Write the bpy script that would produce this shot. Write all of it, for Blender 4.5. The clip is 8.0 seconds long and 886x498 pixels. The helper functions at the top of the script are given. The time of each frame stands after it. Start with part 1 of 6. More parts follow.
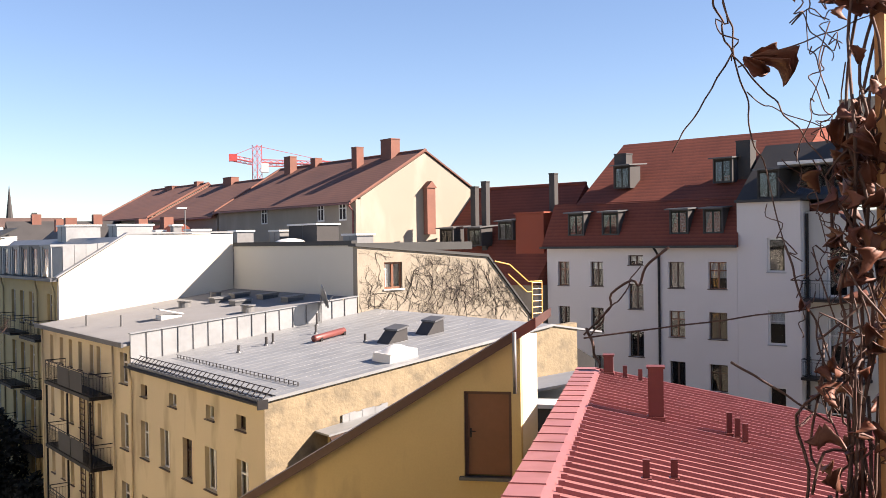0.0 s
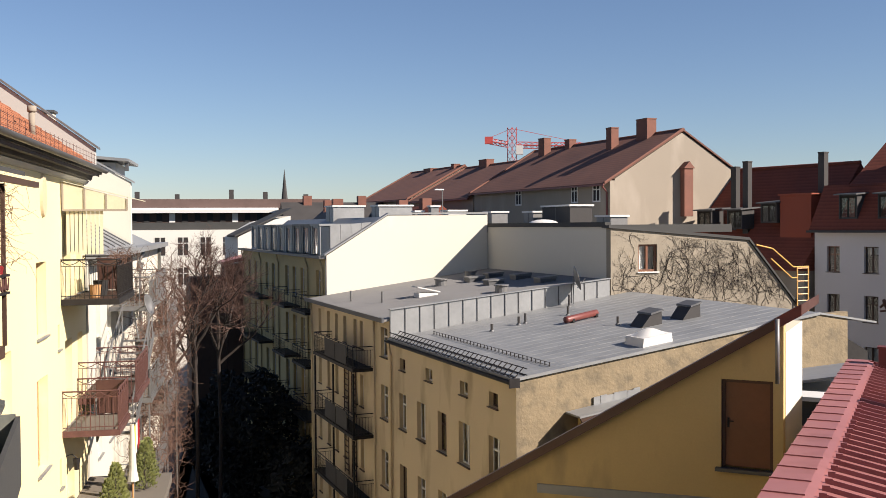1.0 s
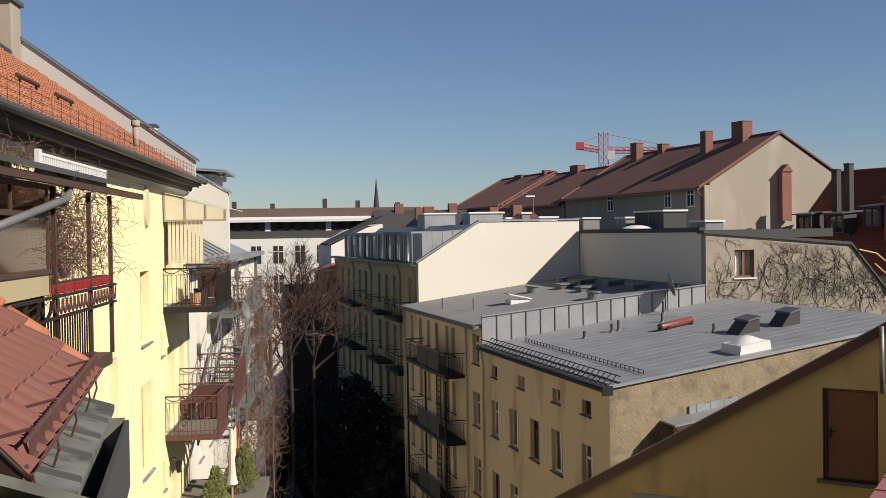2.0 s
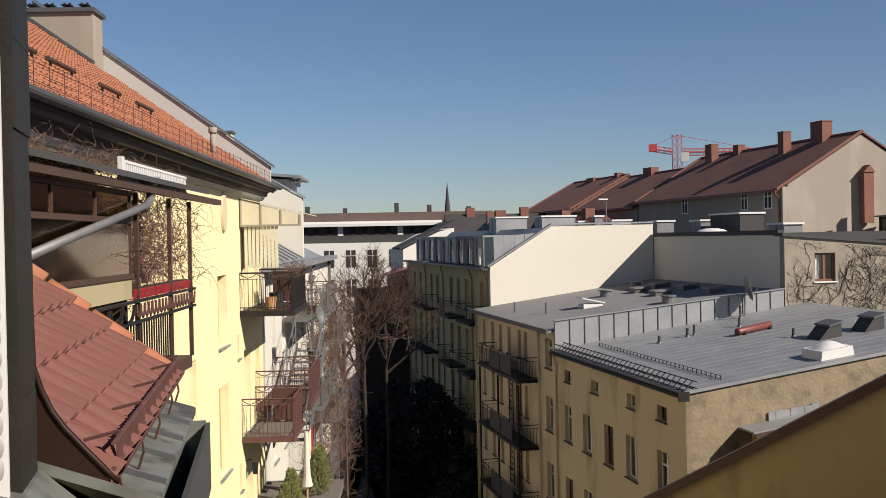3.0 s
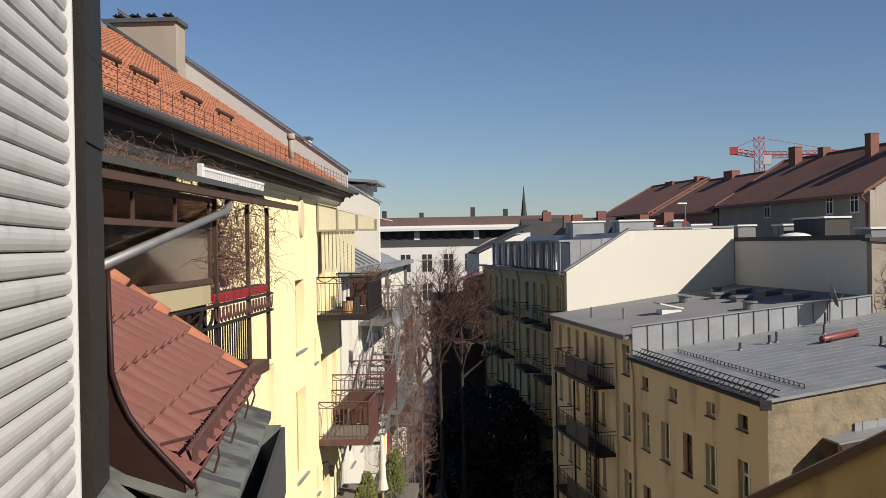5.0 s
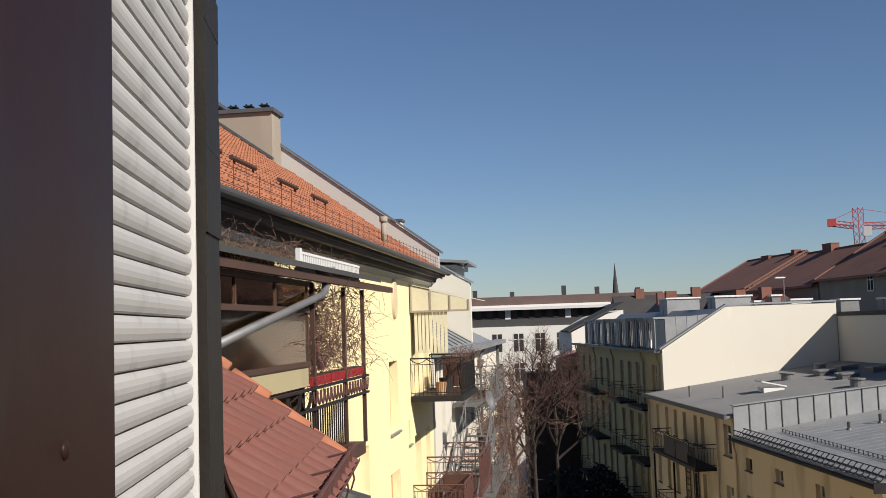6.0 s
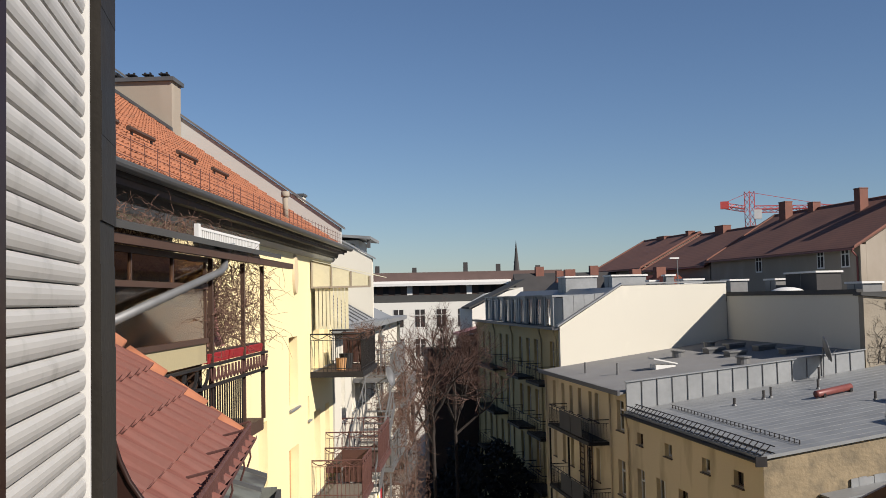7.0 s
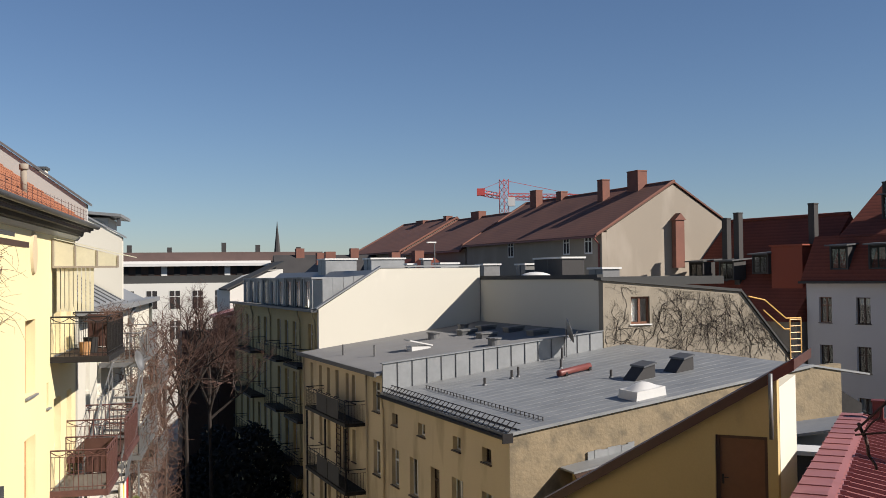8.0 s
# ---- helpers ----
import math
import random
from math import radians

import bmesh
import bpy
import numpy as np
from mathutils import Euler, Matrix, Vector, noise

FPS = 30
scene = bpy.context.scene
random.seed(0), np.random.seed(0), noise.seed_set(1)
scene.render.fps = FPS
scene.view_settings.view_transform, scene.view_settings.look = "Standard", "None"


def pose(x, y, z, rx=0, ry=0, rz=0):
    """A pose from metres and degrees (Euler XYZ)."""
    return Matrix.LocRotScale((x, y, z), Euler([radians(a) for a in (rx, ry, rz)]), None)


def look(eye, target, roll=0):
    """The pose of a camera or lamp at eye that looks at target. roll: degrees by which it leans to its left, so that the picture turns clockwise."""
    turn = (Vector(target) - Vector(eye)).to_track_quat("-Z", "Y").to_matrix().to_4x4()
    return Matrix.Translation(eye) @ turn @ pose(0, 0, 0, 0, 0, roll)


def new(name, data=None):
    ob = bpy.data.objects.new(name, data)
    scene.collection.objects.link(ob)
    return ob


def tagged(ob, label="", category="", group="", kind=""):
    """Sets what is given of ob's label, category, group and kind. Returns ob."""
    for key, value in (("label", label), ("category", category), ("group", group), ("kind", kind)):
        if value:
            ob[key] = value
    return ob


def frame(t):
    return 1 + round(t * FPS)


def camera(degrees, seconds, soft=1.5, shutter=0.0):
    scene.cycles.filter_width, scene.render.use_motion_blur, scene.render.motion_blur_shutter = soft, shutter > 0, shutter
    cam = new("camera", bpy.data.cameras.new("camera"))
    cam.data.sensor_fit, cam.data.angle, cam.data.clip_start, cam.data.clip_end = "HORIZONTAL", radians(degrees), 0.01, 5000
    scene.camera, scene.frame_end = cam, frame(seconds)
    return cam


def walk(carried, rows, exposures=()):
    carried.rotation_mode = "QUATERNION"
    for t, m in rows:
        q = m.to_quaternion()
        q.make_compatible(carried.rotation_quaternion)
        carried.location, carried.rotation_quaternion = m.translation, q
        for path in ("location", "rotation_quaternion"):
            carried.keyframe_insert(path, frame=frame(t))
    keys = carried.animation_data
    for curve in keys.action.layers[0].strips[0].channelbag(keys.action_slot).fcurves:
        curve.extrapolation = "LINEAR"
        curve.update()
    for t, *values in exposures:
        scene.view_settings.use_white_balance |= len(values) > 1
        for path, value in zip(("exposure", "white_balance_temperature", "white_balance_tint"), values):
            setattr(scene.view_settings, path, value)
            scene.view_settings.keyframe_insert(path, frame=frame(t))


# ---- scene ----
cam = camera(47.78, 8.0, soft=0.4)


def aim(x, y, z, yaw, pitch, roll):
    """A camera pose from its place, its yaw to the left of +y, its pitch up and its roll."""
    return pose(x, y, z, 90 + pitch, 0, yaw) @ pose(0, 0, 0, 0, 0, roll)


ROWS = [
    (0, -0.007, -0.090, 16.995, -0.786, -0.459, -0.842),
    (0.5, -0.023, -0.023, 16.975, 7.665, -0.681, -0.527),
    (1, -0.018, 0.052, 16.956, 13.646, -1.332, -0.391),
    (1.5, 0.011, -0.020, 16.958, 17.264, -1.158, -0.507),
    (2.8, -0.057, -0.003, 16.981, 21.560, -0.633, -1.189),
    (3, -0.061, 0.002, 16.971, 22.913, -0.590, -1.089),
    (3.5, -0.026, -0.035, 16.986, 24.702, -0.798, -0.979),
    (4, -0.041, -0.014, 16.989, 25.537, -0.633, -1.092),
    (5.3, -0.066, 0.047, 16.993, 27.983, 0.209, -1.354),
    (5.5, -0.100, 0.033, 16.996, 28.685, 1.204, -1.668),
    (6, -0.105, 0.022, 17.001, 32.311, 4.406, -1.871),
    (6.5, -0.131, 0.033, 17.053, 31.024, 3.897, -1.444),
    (7, -0.043, -0.036, 17.039, 26.792, 2.843, -1.197),
    (7.5, 0.012, -0.072, 17.028, 20.409, 1.936, -1.075),
    (8, 0.010, 0.064, 17.056, 13.209, 1.590, -0.673),
]
PATH = [(row[0], aim(*row[1:])) for row in ROWS]
walk(cam, PATH, EXPOSURES := [(0.0, 1.9, 7050, 19), (0.5, 1.55, 6950, 17), (1.0, 1.06, 6800, 15), (1.5, 0.65, 6600, 13), (3.0, 0.6, 6600, 13), (5.5, 0.6, 6450, 12), (8.0, 0.64, 6450, 12)])

# ---- light ----
SUN_AZ, SUN_EL = -9.0, 33.7          # degrees: from +x towards +y, above the horizon
world = bpy.data.worlds.new("sky")
scene.world = world
world.use_nodes = True
wn = world.node_tree
sky = wn.nodes.new("ShaderNodeTexSky")
sky.sky_type, sky.sun_disc = "NISHITA", False
sky.sun_elevation = radians(SUN_EL)
sky.sun_rotation = radians(90 - SUN_AZ)
sky.altitude, sky.air_density, sky.dust_density, sky.ozone_density = 500, 1.0, 0.3, 4.0
wn.nodes["Background"].inputs["Strength"].default_value = 0.05
tint = wn.nodes.new("ShaderNodeVectorMath")
tint.operation = "MULTIPLY"
tint.inputs[1].default_value = (0.97, 0.995, 1.05)
wn.links.new(sky.outputs[0], tint.inputs[0])
wn.links.new(tint.outputs[0], wn.nodes["Background"].inputs[0])
sun = new("sun", bpy.data.lights.new("sun", "SUN"))
sun.data.energy, sun.data.angle, sun.data.color = 5.0, radians(0.5), (1.0, 0.93, 0.83)
_a, _e = radians(SUN_AZ), radians(SUN_EL)
_to = Vector((math.cos(_a) * math.cos(_e), math.sin(_a) * math.cos(_e), math.sin(_e)))
sun.matrix_world = look((60, 0, 60), Vector((60, 0, 60)) - _to)


# ---- materials ----
def material(name, colour, rough=0.7, metal=0.0, vary=0.12, scale=0.6, grain=18.0, bump=0.15, depth=0.01,
             stain=None, stain_at=0.6, random=0.0, streak=0.0, rows=0.0):
    """A surface with cloudy variation, fine grain, optional stains and vertical streaks, at real-world size."""
    m = bpy.data.materials.new(name)
    m.use_nodes = True
    t = m.node_tree
    n, l = t.nodes, t.links
    b = n["Principled BSDF"]
    b.inputs["Metallic"].default_value = metal
    geo = n.new("ShaderNodeNewGeometry")
    big = n.new("ShaderNodeTexNoise")
    big.inputs["Scale"].default_value, big.inputs["Detail"].default_value = scale, 5
    fine = n.new("ShaderNodeTexNoise")
    fine.inputs["Scale"].default_value, fine.inputs["Detail"].default_value = grain, 3
    for tex in (big, fine):
        l.new(geo.outputs["Position"], tex.inputs["Vector"])
    mix = n.new("ShaderNodeMath")
    mix.operation = "MULTIPLY_ADD"
    mix.inputs[1].default_value = 0.45
    l.new(fine.outputs[0], mix.inputs[0])
    l.new(big.outputs[0], mix.inputs[2])
    last = mix.outputs[0]
    if random:
        info = n.new("ShaderNodeObjectInfo")
        isl = n.new("ShaderNodeMath")
        isl.operation = "ADD"
        l.new(info.outputs["Random"], isl.inputs[0])
        l.new(geo.outputs["Random Per Island"], isl.inputs[1])
        add = n.new("ShaderNodeMath")
        add.operation = "MULTIPLY_ADD"
        add.inputs[1].default_value = random
        l.new(isl.outputs[0], add.inputs[0])
        l.new(last, add.inputs[2])
        last = add.outputs[0]
    if rows:
        sep = n.new("ShaderNodeSeparateXYZ")
        l.new(geo.outputs["Position"], sep.inputs[0])
        div = n.new("ShaderNodeMath")
        div.operation = "DIVIDE"
        div.inputs[1].default_value = rows
        l.new(sep.outputs[2], div.inputs[0])
        fr = n.new("ShaderNodeMath")
        fr.operation = "FRACT"
        l.new(div.outputs[0], fr.inputs[0])
        ad = n.new("ShaderNodeMath")
        ad.operation = "MULTIPLY_ADD"
        ad.inputs[1].default_value = 0.55
        l.new(fr.outputs[0], ad.inputs[0])
        sub = n.new("ShaderNodeMath")
        sub.operation = "SUBTRACT"
        sub.inputs[1].default_value = 0.25
        l.new(last, sub.inputs[0])
        l.new(sub.outputs[0], ad.inputs[2])
        last = ad.outputs[0]
    ramp = n.new("ShaderNodeMapRange")
    ramp.inputs[1].default_value, ramp.inputs[2].default_value = 0.35, 1.1 + random
    ramp.inputs[3].default_value, ramp.inputs[4].default_value = 1 - vary, 1 + vary
    l.new(last, ramp.inputs[0])
    mul = n.new("ShaderNodeVectorMath")
    mul.operation = "SCALE"
    mul.inputs[0].default_value = colour
    l.new(ramp.outputs[0], mul.inputs["Scale"])
    col = mul.outputs[0]
    if stain:
        st = n.new("ShaderNodeTexNoise")
        st.inputs["Scale"].default_value, st.inputs["Detail"].default_value = scale * 2.3, 7
        mp = n.new("ShaderNodeMapping")
        mp.inputs["Scale"].default_value = (1, 1, 0.35 if streak else 1)
        l.new(geo.outputs["Position"], mp.inputs[0])
        l.new(mp.outputs[0], st.inputs["Vector"])
        mr = n.new("ShaderNodeMapRange")
        mr.inputs[1].default_value, mr.inputs[2].default_value = stain_at - 0.08, stain_at + 0.12
        l.new(st.outputs[0], mr.inputs[0])
        mx = n.new("ShaderNodeMix")
        mx.data_type = "RGBA"
        l.new(mr.outputs[0], mx.inputs[0])
        l.new(col, mx.inputs[6])
        mx.inputs[7].default_value = (*stain, 1)
        col = mx.outputs[2]
    l.new(col, b.inputs["Base Color"])
    rr = n.new("ShaderNodeMapRange")
    rr.inputs[3].default_value, rr.inputs[4].default_value = max(rough - 0.12, 0.02), min(rough + 0.12, 1)
    l.new(big.outputs[0], rr.inputs[0])
    l.new(rr.outputs[0], b.inputs["Roughness"])
    if bump:
        bp = n.new("ShaderNodeBump")
        bp.inputs["Strength"].default_value, bp.inputs["Distance"].default_value = bump, depth
        l.new(mix.outputs[0], bp.inputs["Height"])
        l.new(bp.outputs[0], b.inputs["Normal"])
    return m


def glass(name, colour=(0.9, 0.93, 0.95), rough=0.02):
    m = bpy.data.materials.new(name)
    m.use_nodes = True
    b = m.node_tree.nodes["Principled BSDF"]
    b.inputs["Base Color"].default_value = (*colour, 1)
    b.inputs["Roughness"].default_value = rough
    b.inputs["Transmission Weight"].default_value = 1.0
    b.inputs["IOR"].default_value = 1.45
    return m


M = dict(
    yellow=material("yellow_plaster", (0.49, 0.395, 0.25), 0.85, vary=0.1, scale=0.35, grain=30, stain=(0.302, 0.235, 0.143), stain_at=0.63, streak=1),
    khaki=material("khaki_plaster", (0.302, 0.256, 0.147), 0.85, vary=0.12, scale=0.35, grain=30, stain=(0.202, 0.168, 0.101), stain_at=0.6, streak=1),
    cream=material("cream_plaster", (0.722, 0.605, 0.336), 0.85, vary=0.06, scale=0.3, grain=30, bump=0.1, stain=(0.655, 0.521, 0.302), stain_at=0.68, streak=1),
    white=material("white_plaster", (0.58, 0.565, 0.515), 0.85, vary=0.05, scale=0.3, grain=30, bump=0.1, stain=(0.588, 0.571, 0.521), stain_at=0.7, streak=1),
    warmwhite=material("warm_white_wall", (0.54, 0.51, 0.43), 0.85, vary=0.04, scale=0.25, grain=25, bump=0.08, stain=(0.655, 0.613, 0.521), stain_at=0.72, streak=1),
    grey=material("grey_plaster", (0.386, 0.378, 0.353), 0.85, vary=0.08, scale=0.4, grain=30),
    stucco=material("rough_stucco", (0.215, 0.168, 0.104), 0.95, vary=0.3, scale=0.9, grain=9, bump=0.9, depth=0.05, stain=(0.134, 0.109, 0.0714), stain_at=0.57),
    ivywall=material("weathered_wall", (0.235, 0.203, 0.155), 0.95, vary=0.22, scale=0.7, grain=12, bump=0.6, depth=0.03, stain=(0.218, 0.185, 0.139), stain_at=0.56),
    ochre=material("ochre_plaster", (0.44, 0.325, 0.147), 0.85, vary=0.1, scale=0.5, grain=25, stain=(0.252, 0.193, 0.101), stain_at=0.62, streak=1),
    lilac=material("pale_lilac_plaster", (0.53, 0.5, 0.482), 0.85, vary=0.05, scale=0.3, grain=30, stain=(0.54, 0.51, 0.5), stain_at=0.66, streak=1),
    gable=material("beige_gable_plaster", (0.255, 0.218, 0.172), 0.9, vary=0.09, scale=0.25, grain=20, stain=(0.311, 0.269, 0.218), stain_at=0.6, streak=1),
    zinc=material("zinc_sheet", (0.225, 0.232, 0.234), 0.55, 0.3, vary=0.2, scale=0.8, grain=5, bump=0.05, stain=(0.252, 0.252, 0.252), stain_at=0.66),
    zincdark=material("dark_zinc", (0.0924, 0.0941, 0.0966), 0.55, 0.4, vary=0.2, scale=1.2, grain=8, bump=0.08),
    lead=material("dark_roof_felt", (0.0504, 0.0504, 0.0487), 0.8, vary=0.2, scale=0.6, grain=30, bump=0.3),
    felt=material("grey_roof_felt", (0.16, 0.157, 0.153), 0.9, vary=0.14, scale=0.5, grain=40, bump=0.3, stain=(0.168, 0.168, 0.168), stain_at=0.6),
    redmetal=material("red_painted_metal", (0.28, 0.112, 0.107), 0.45, 0.1, vary=0.1, scale=0.7, grain=6, bump=0.05, stain=(0.218, 0.084, 0.0756), stain_at=0.62),
    darkred=material("dark_red_metal", (0.13, 0.034, 0.028), 0.5, 0.1, vary=0.15, scale=2, grain=12, bump=0.1),
    brown=material("brown_fascia", (0.06, 0.024, 0.017), 0.55, vary=0.2, scale=1.5, grain=14, bump=0.15),
    door=material("brown_wood_door", (0.143, 0.0546, 0.0252), 0.5, vary=0.2, scale=1.5, grain=9, bump=0.1),
    tile=material("orange_clay_tile", (0.26, 0.0966, 0.0462), 0.85, vary=0.28, scale=1.2, grain=22, bump=0.3, random=0.5, stain=(0.21, 0.0924, 0.0504), stain_at=0.62),
    tilebrown=material("brown_roof_tile", (0.115, 0.047, 0.032), 0.85, vary=0.38, rows=0.17, scale=0.5, grain=6, bump=0.5, depth=0.03, random=0.3),
    tiledark=material("dark_red_roof_tile", (0.135, 0.036, 0.022), 0.85, vary=0.42, rows=0.22, scale=0.5, grain=6, bump=0.5, depth=0.03, random=0.3),
    tilenear=material("red_pantile", (0.125, 0.042, 0.03), 0.75, vary=0.2, scale=2.5, grain=26, bump=0.25, random=0.3),
    brick=material("chimney_brick", (0.168, 0.0714, 0.0504), 0.9, vary=0.25, scale=1.2, grain=14, bump=0.5),
    orange=material("orange_red_plaster", (0.227, 0.0504, 0.0252), 0.85, vary=0.08, scale=0.5, grain=20),
    iron=material("dark_wrought_iron", (0.02, 0.018, 0.018), 0.6, 0.3, vary=0.3, scale=5, grain=40, bump=0.2),
    rust=material("rusty_red_iron", (0.0966, 0.042, 0.0353), 0.7, 0.2, vary=0.3, scale=5, grain=40, bump=0.3),
    galv=material("galvanised_steel", (0.17, 0.17, 0.168), 0.5, 0.5, vary=0.15, scale=4, grain=20, bump=0.05),
    whitepaint=material("white_paint", (0.554, 0.546, 0.521), 0.45, vary=0.05, scale=3, grain=20, bump=0.05),
    slat=material("shutter_slat", (0.37, 0.36, 0.34), 0.5, vary=0.05, scale=4, grain=30, bump=0.05, stain=(0.252, 0.244, 0.227), stain_at=0.64),
    framebrown=material("brown_metal_frame", (0.022, 0.0105, 0.008), 0.42, 0.0, vary=0.25, scale=3, grain=25, bump=0.06, stain=(0.0269, 0.0185, 0.0151), stain_at=0.68, streak=1),
    framegrey=material("grey_brown_frame", (0.0218, 0.0189, 0.0155), 0.6, 0.1, vary=0.25, scale=6, grain=60, bump=0.25),
    wood=material("orange_wood", (0.437, 0.235, 0.101), 0.6, vary=0.15, scale=2, grain=18),
    darkwood=material("dark_wood", (0.0588, 0.0336, 0.0235), 0.6, vary=0.25, scale=3, grain=20),
    glass=glass("window_glass"),
    smoke=glass("brown_glass", (0.5, 0.31, 0.15), 0.05),
    milky=material("dusty_glazing", (0.521, 0.487, 0.353), 0.4, vary=0.15, scale=2, grain=15, bump=0.03),
    curtain=material("pale_curtain", (0.504, 0.487, 0.445), 0.9, vary=0.12, scale=3, grain=20),
    # near-black colour stands in for unlit rooms and deep recesses
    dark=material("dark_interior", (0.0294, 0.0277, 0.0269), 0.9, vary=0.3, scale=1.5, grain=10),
    # asphalt darkened in its colour to deepen the courtyard's shade
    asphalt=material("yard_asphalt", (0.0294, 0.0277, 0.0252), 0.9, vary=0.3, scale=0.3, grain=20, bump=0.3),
    paving=material("pale_paving", (0.126, 0.109, 0.0882), 0.9, vary=0.2, scale=0.6, grain=20, bump=0.3),
    # darkened so that the yard's trunks look shaded
    bark=material("bark", (0.02, 0.014, 0.011), 0.9, vary=0.3, scale=4, grain=40, bump=0.5),
    twig=material("dry_twig", (0.109, 0.0588, 0.0403), 0.85, vary=0.35, scale=3, grain=30, bump=0.3),
    vine=material("brown_vine", (0.084, 0.0437, 0.0336), 0.75, vary=0.4, scale=9, grain=60, bump=0.4),
    leaf=material("dry_leaf", (0.1, 0.03, 0.014), 0.6, vary=0.45, scale=12, grain=60, bump=0.3, random=0.5),
    green=material("conifer_green", (0.11, 0.12, 0.03), 0.8, vary=0.4, scale=4, grain=30, random=0.6),
    # green taken down to near-black: the yard's deep shade is in the colour
    shadegreen=material("shaded_evergreen", (0.005, 0.006, 0.0035), 0.8, vary=0.4, scale=4, grain=30, random=0.6),
    crane=material("crane_red", (0.462, 0.0672, 0.0588), 0.5, vary=0.1, scale=1, grain=5),
    safety=material("safety_yellow", (0.63, 0.353, 0.101), 0.5, vary=0.1, scale=3, grain=15),
    redbox=material("red_plastic", (0.277, 0.0168, 0.021), 0.4, vary=0.1, scale=3, grain=15),
    blue=material("blue_enamel", (0.084, 0.185, 0.353), 0.4, vary=0.1, scale=3, grain=15),
    yellowcloth=material("yellow_cloth", (0.63, 0.437, 0.0504), 0.85, vary=0.1, scale=3, grain=15),
    far=material("far_roofs", (0.109, 0.0714, 0.063), 0.9, vary=0.4, scale=0.08, grain=1.0, bump=0.0),
    farwall=material("far_walls", (0.353, 0.319, 0.286), 0.9, vary=0.3, scale=0.08, grain=1.0, bump=0.0),
    ground=material("ground_earth", (0.0924, 0.084, 0.0714), 0.95, vary=0.3, scale=0.05, grain=4, bump=0.2),
    patina=material("green_grey_sheet", (0.135, 0.142, 0.124), 0.6, 0.2, vary=0.3, scale=2.2, grain=16, bump=0.15, stain=(0.0588, 0.0546, 0.0462), stain_at=0.56, streak=1),
    # dry_twig in a darker tone: crown shade is put into the colour
    treetwig=material("tree_twig", (0.085, 0.045, 0.033), 0.9, vary=0.35, scale=3, grain=30, bump=0.3),
    paleyellow=material("pale_yellow_plaster", (0.45, 0.35, 0.165), 0.85, vary=0.08, scale=0.35, grain=30, stain=(0.38, 0.3, 0.15), stain_at=0.64, streak=1),
    slate=material("slate_cladding", (0.042, 0.0395, 0.0386), 0.7, vary=0.2, scale=1, grain=12, bump=0.2),
)


# ---- geometry helpers ----
for _n, _s in (("framebrown", 0.12), ("framegrey", 0.2), ("lead", 0.25), ("slate", 0.3), ("dark", 0.2), ("darkwood", 0.3), ("iron", 0.3), ("tiledark", 0.3)):
    M[_n].node_tree.nodes["Principled BSDF"].inputs["Specular IOR Level"].default_value = _s


def thing(name, label, category, m=None, group="", kind=""):
    ob = new(name)
    ob.empty_display_size = 0.2
    ob.matrix_world = m or Matrix()
    return tagged(ob, label, category, group, kind)


def part(name, bm, mat, parent, label="", smooth=False, kind=""):
    me = bpy.data.meshes.new(name)
    bmesh.ops.recalc_face_normals(bm, faces=bm.faces)
    if smooth:
        for f in bm.faces:
            f.smooth = True
    bm.to_mesh(me)
    bm.free()
    me.materials.append(M[mat])
    ob = new(name, me)
    ob.parent = parent
    return tagged(ob, label, kind=kind)


def solid(name, bm, mat, label, category, m=None, group="", kind="", smooth=False):
    """A top-level thing of one mesh."""
    ob = part(name, bm, mat, None, smooth=smooth)
    ob.matrix_world = m or Matrix()
    return tagged(ob, label, category, group, kind)


def B():
    return bmesh.new()


def box(bm, x0, x1, y0, y1, z0, z1):
    v = [bm.verts.new((x, y, z)) for x in (x0, x1) for y in (y0, y1) for z in (z0, z1)]
    for f in ((0, 1, 3, 2), (4, 6, 7, 5), (0, 4, 5, 1), (2, 3, 7, 6), (0, 2, 6, 4), (1, 5, 7, 3)):
        bm.faces.new([v[i] for i in f])
    return bm


def boxes(*rows):
    bm = B()
    for r in rows:
        box(bm, *r)
    return bm


def obox(bm, p, a, b, c):
    """A box from the corner p and three edge vectors."""
    p, a, b, c = (Vector(q) for q in (p, a, b, c))
    v = [bm.verts.new(p + a * i + b * j + c * k) for i in (0, 1) for j in (0, 1) for k in (0, 1)]
    for f in ((0, 1, 3, 2), (4, 6, 7, 5), (0, 4, 5, 1), (2, 3, 7, 6), (0, 2, 6, 4), (1, 5, 7, 3)):
        bm.faces.new([v[i] for i in f])
    return bm


def prism(bm, poly, axis, a, b):
    """A polygon pulled from a to b along axis 0 (poly is y, z), 1 (poly is x, z) or 2 (poly is x, y)."""
    def at(p, c):
        return (c, p[0], p[1]) if axis == 0 else (p[0], c, p[1]) if axis == 1 else (p[0], p[1], c)
    lo, hi = [bm.verts.new(at(p, a)) for p in poly], [bm.verts.new(at(p, b)) for p in poly]
    bm.faces.new(lo), bm.faces.new(hi[::-1])
    for i in range(len(poly)):
        j = (i + 1) % len(poly)
        bm.faces.new((lo[i], hi[i], hi[j], lo[j]))
    return bm


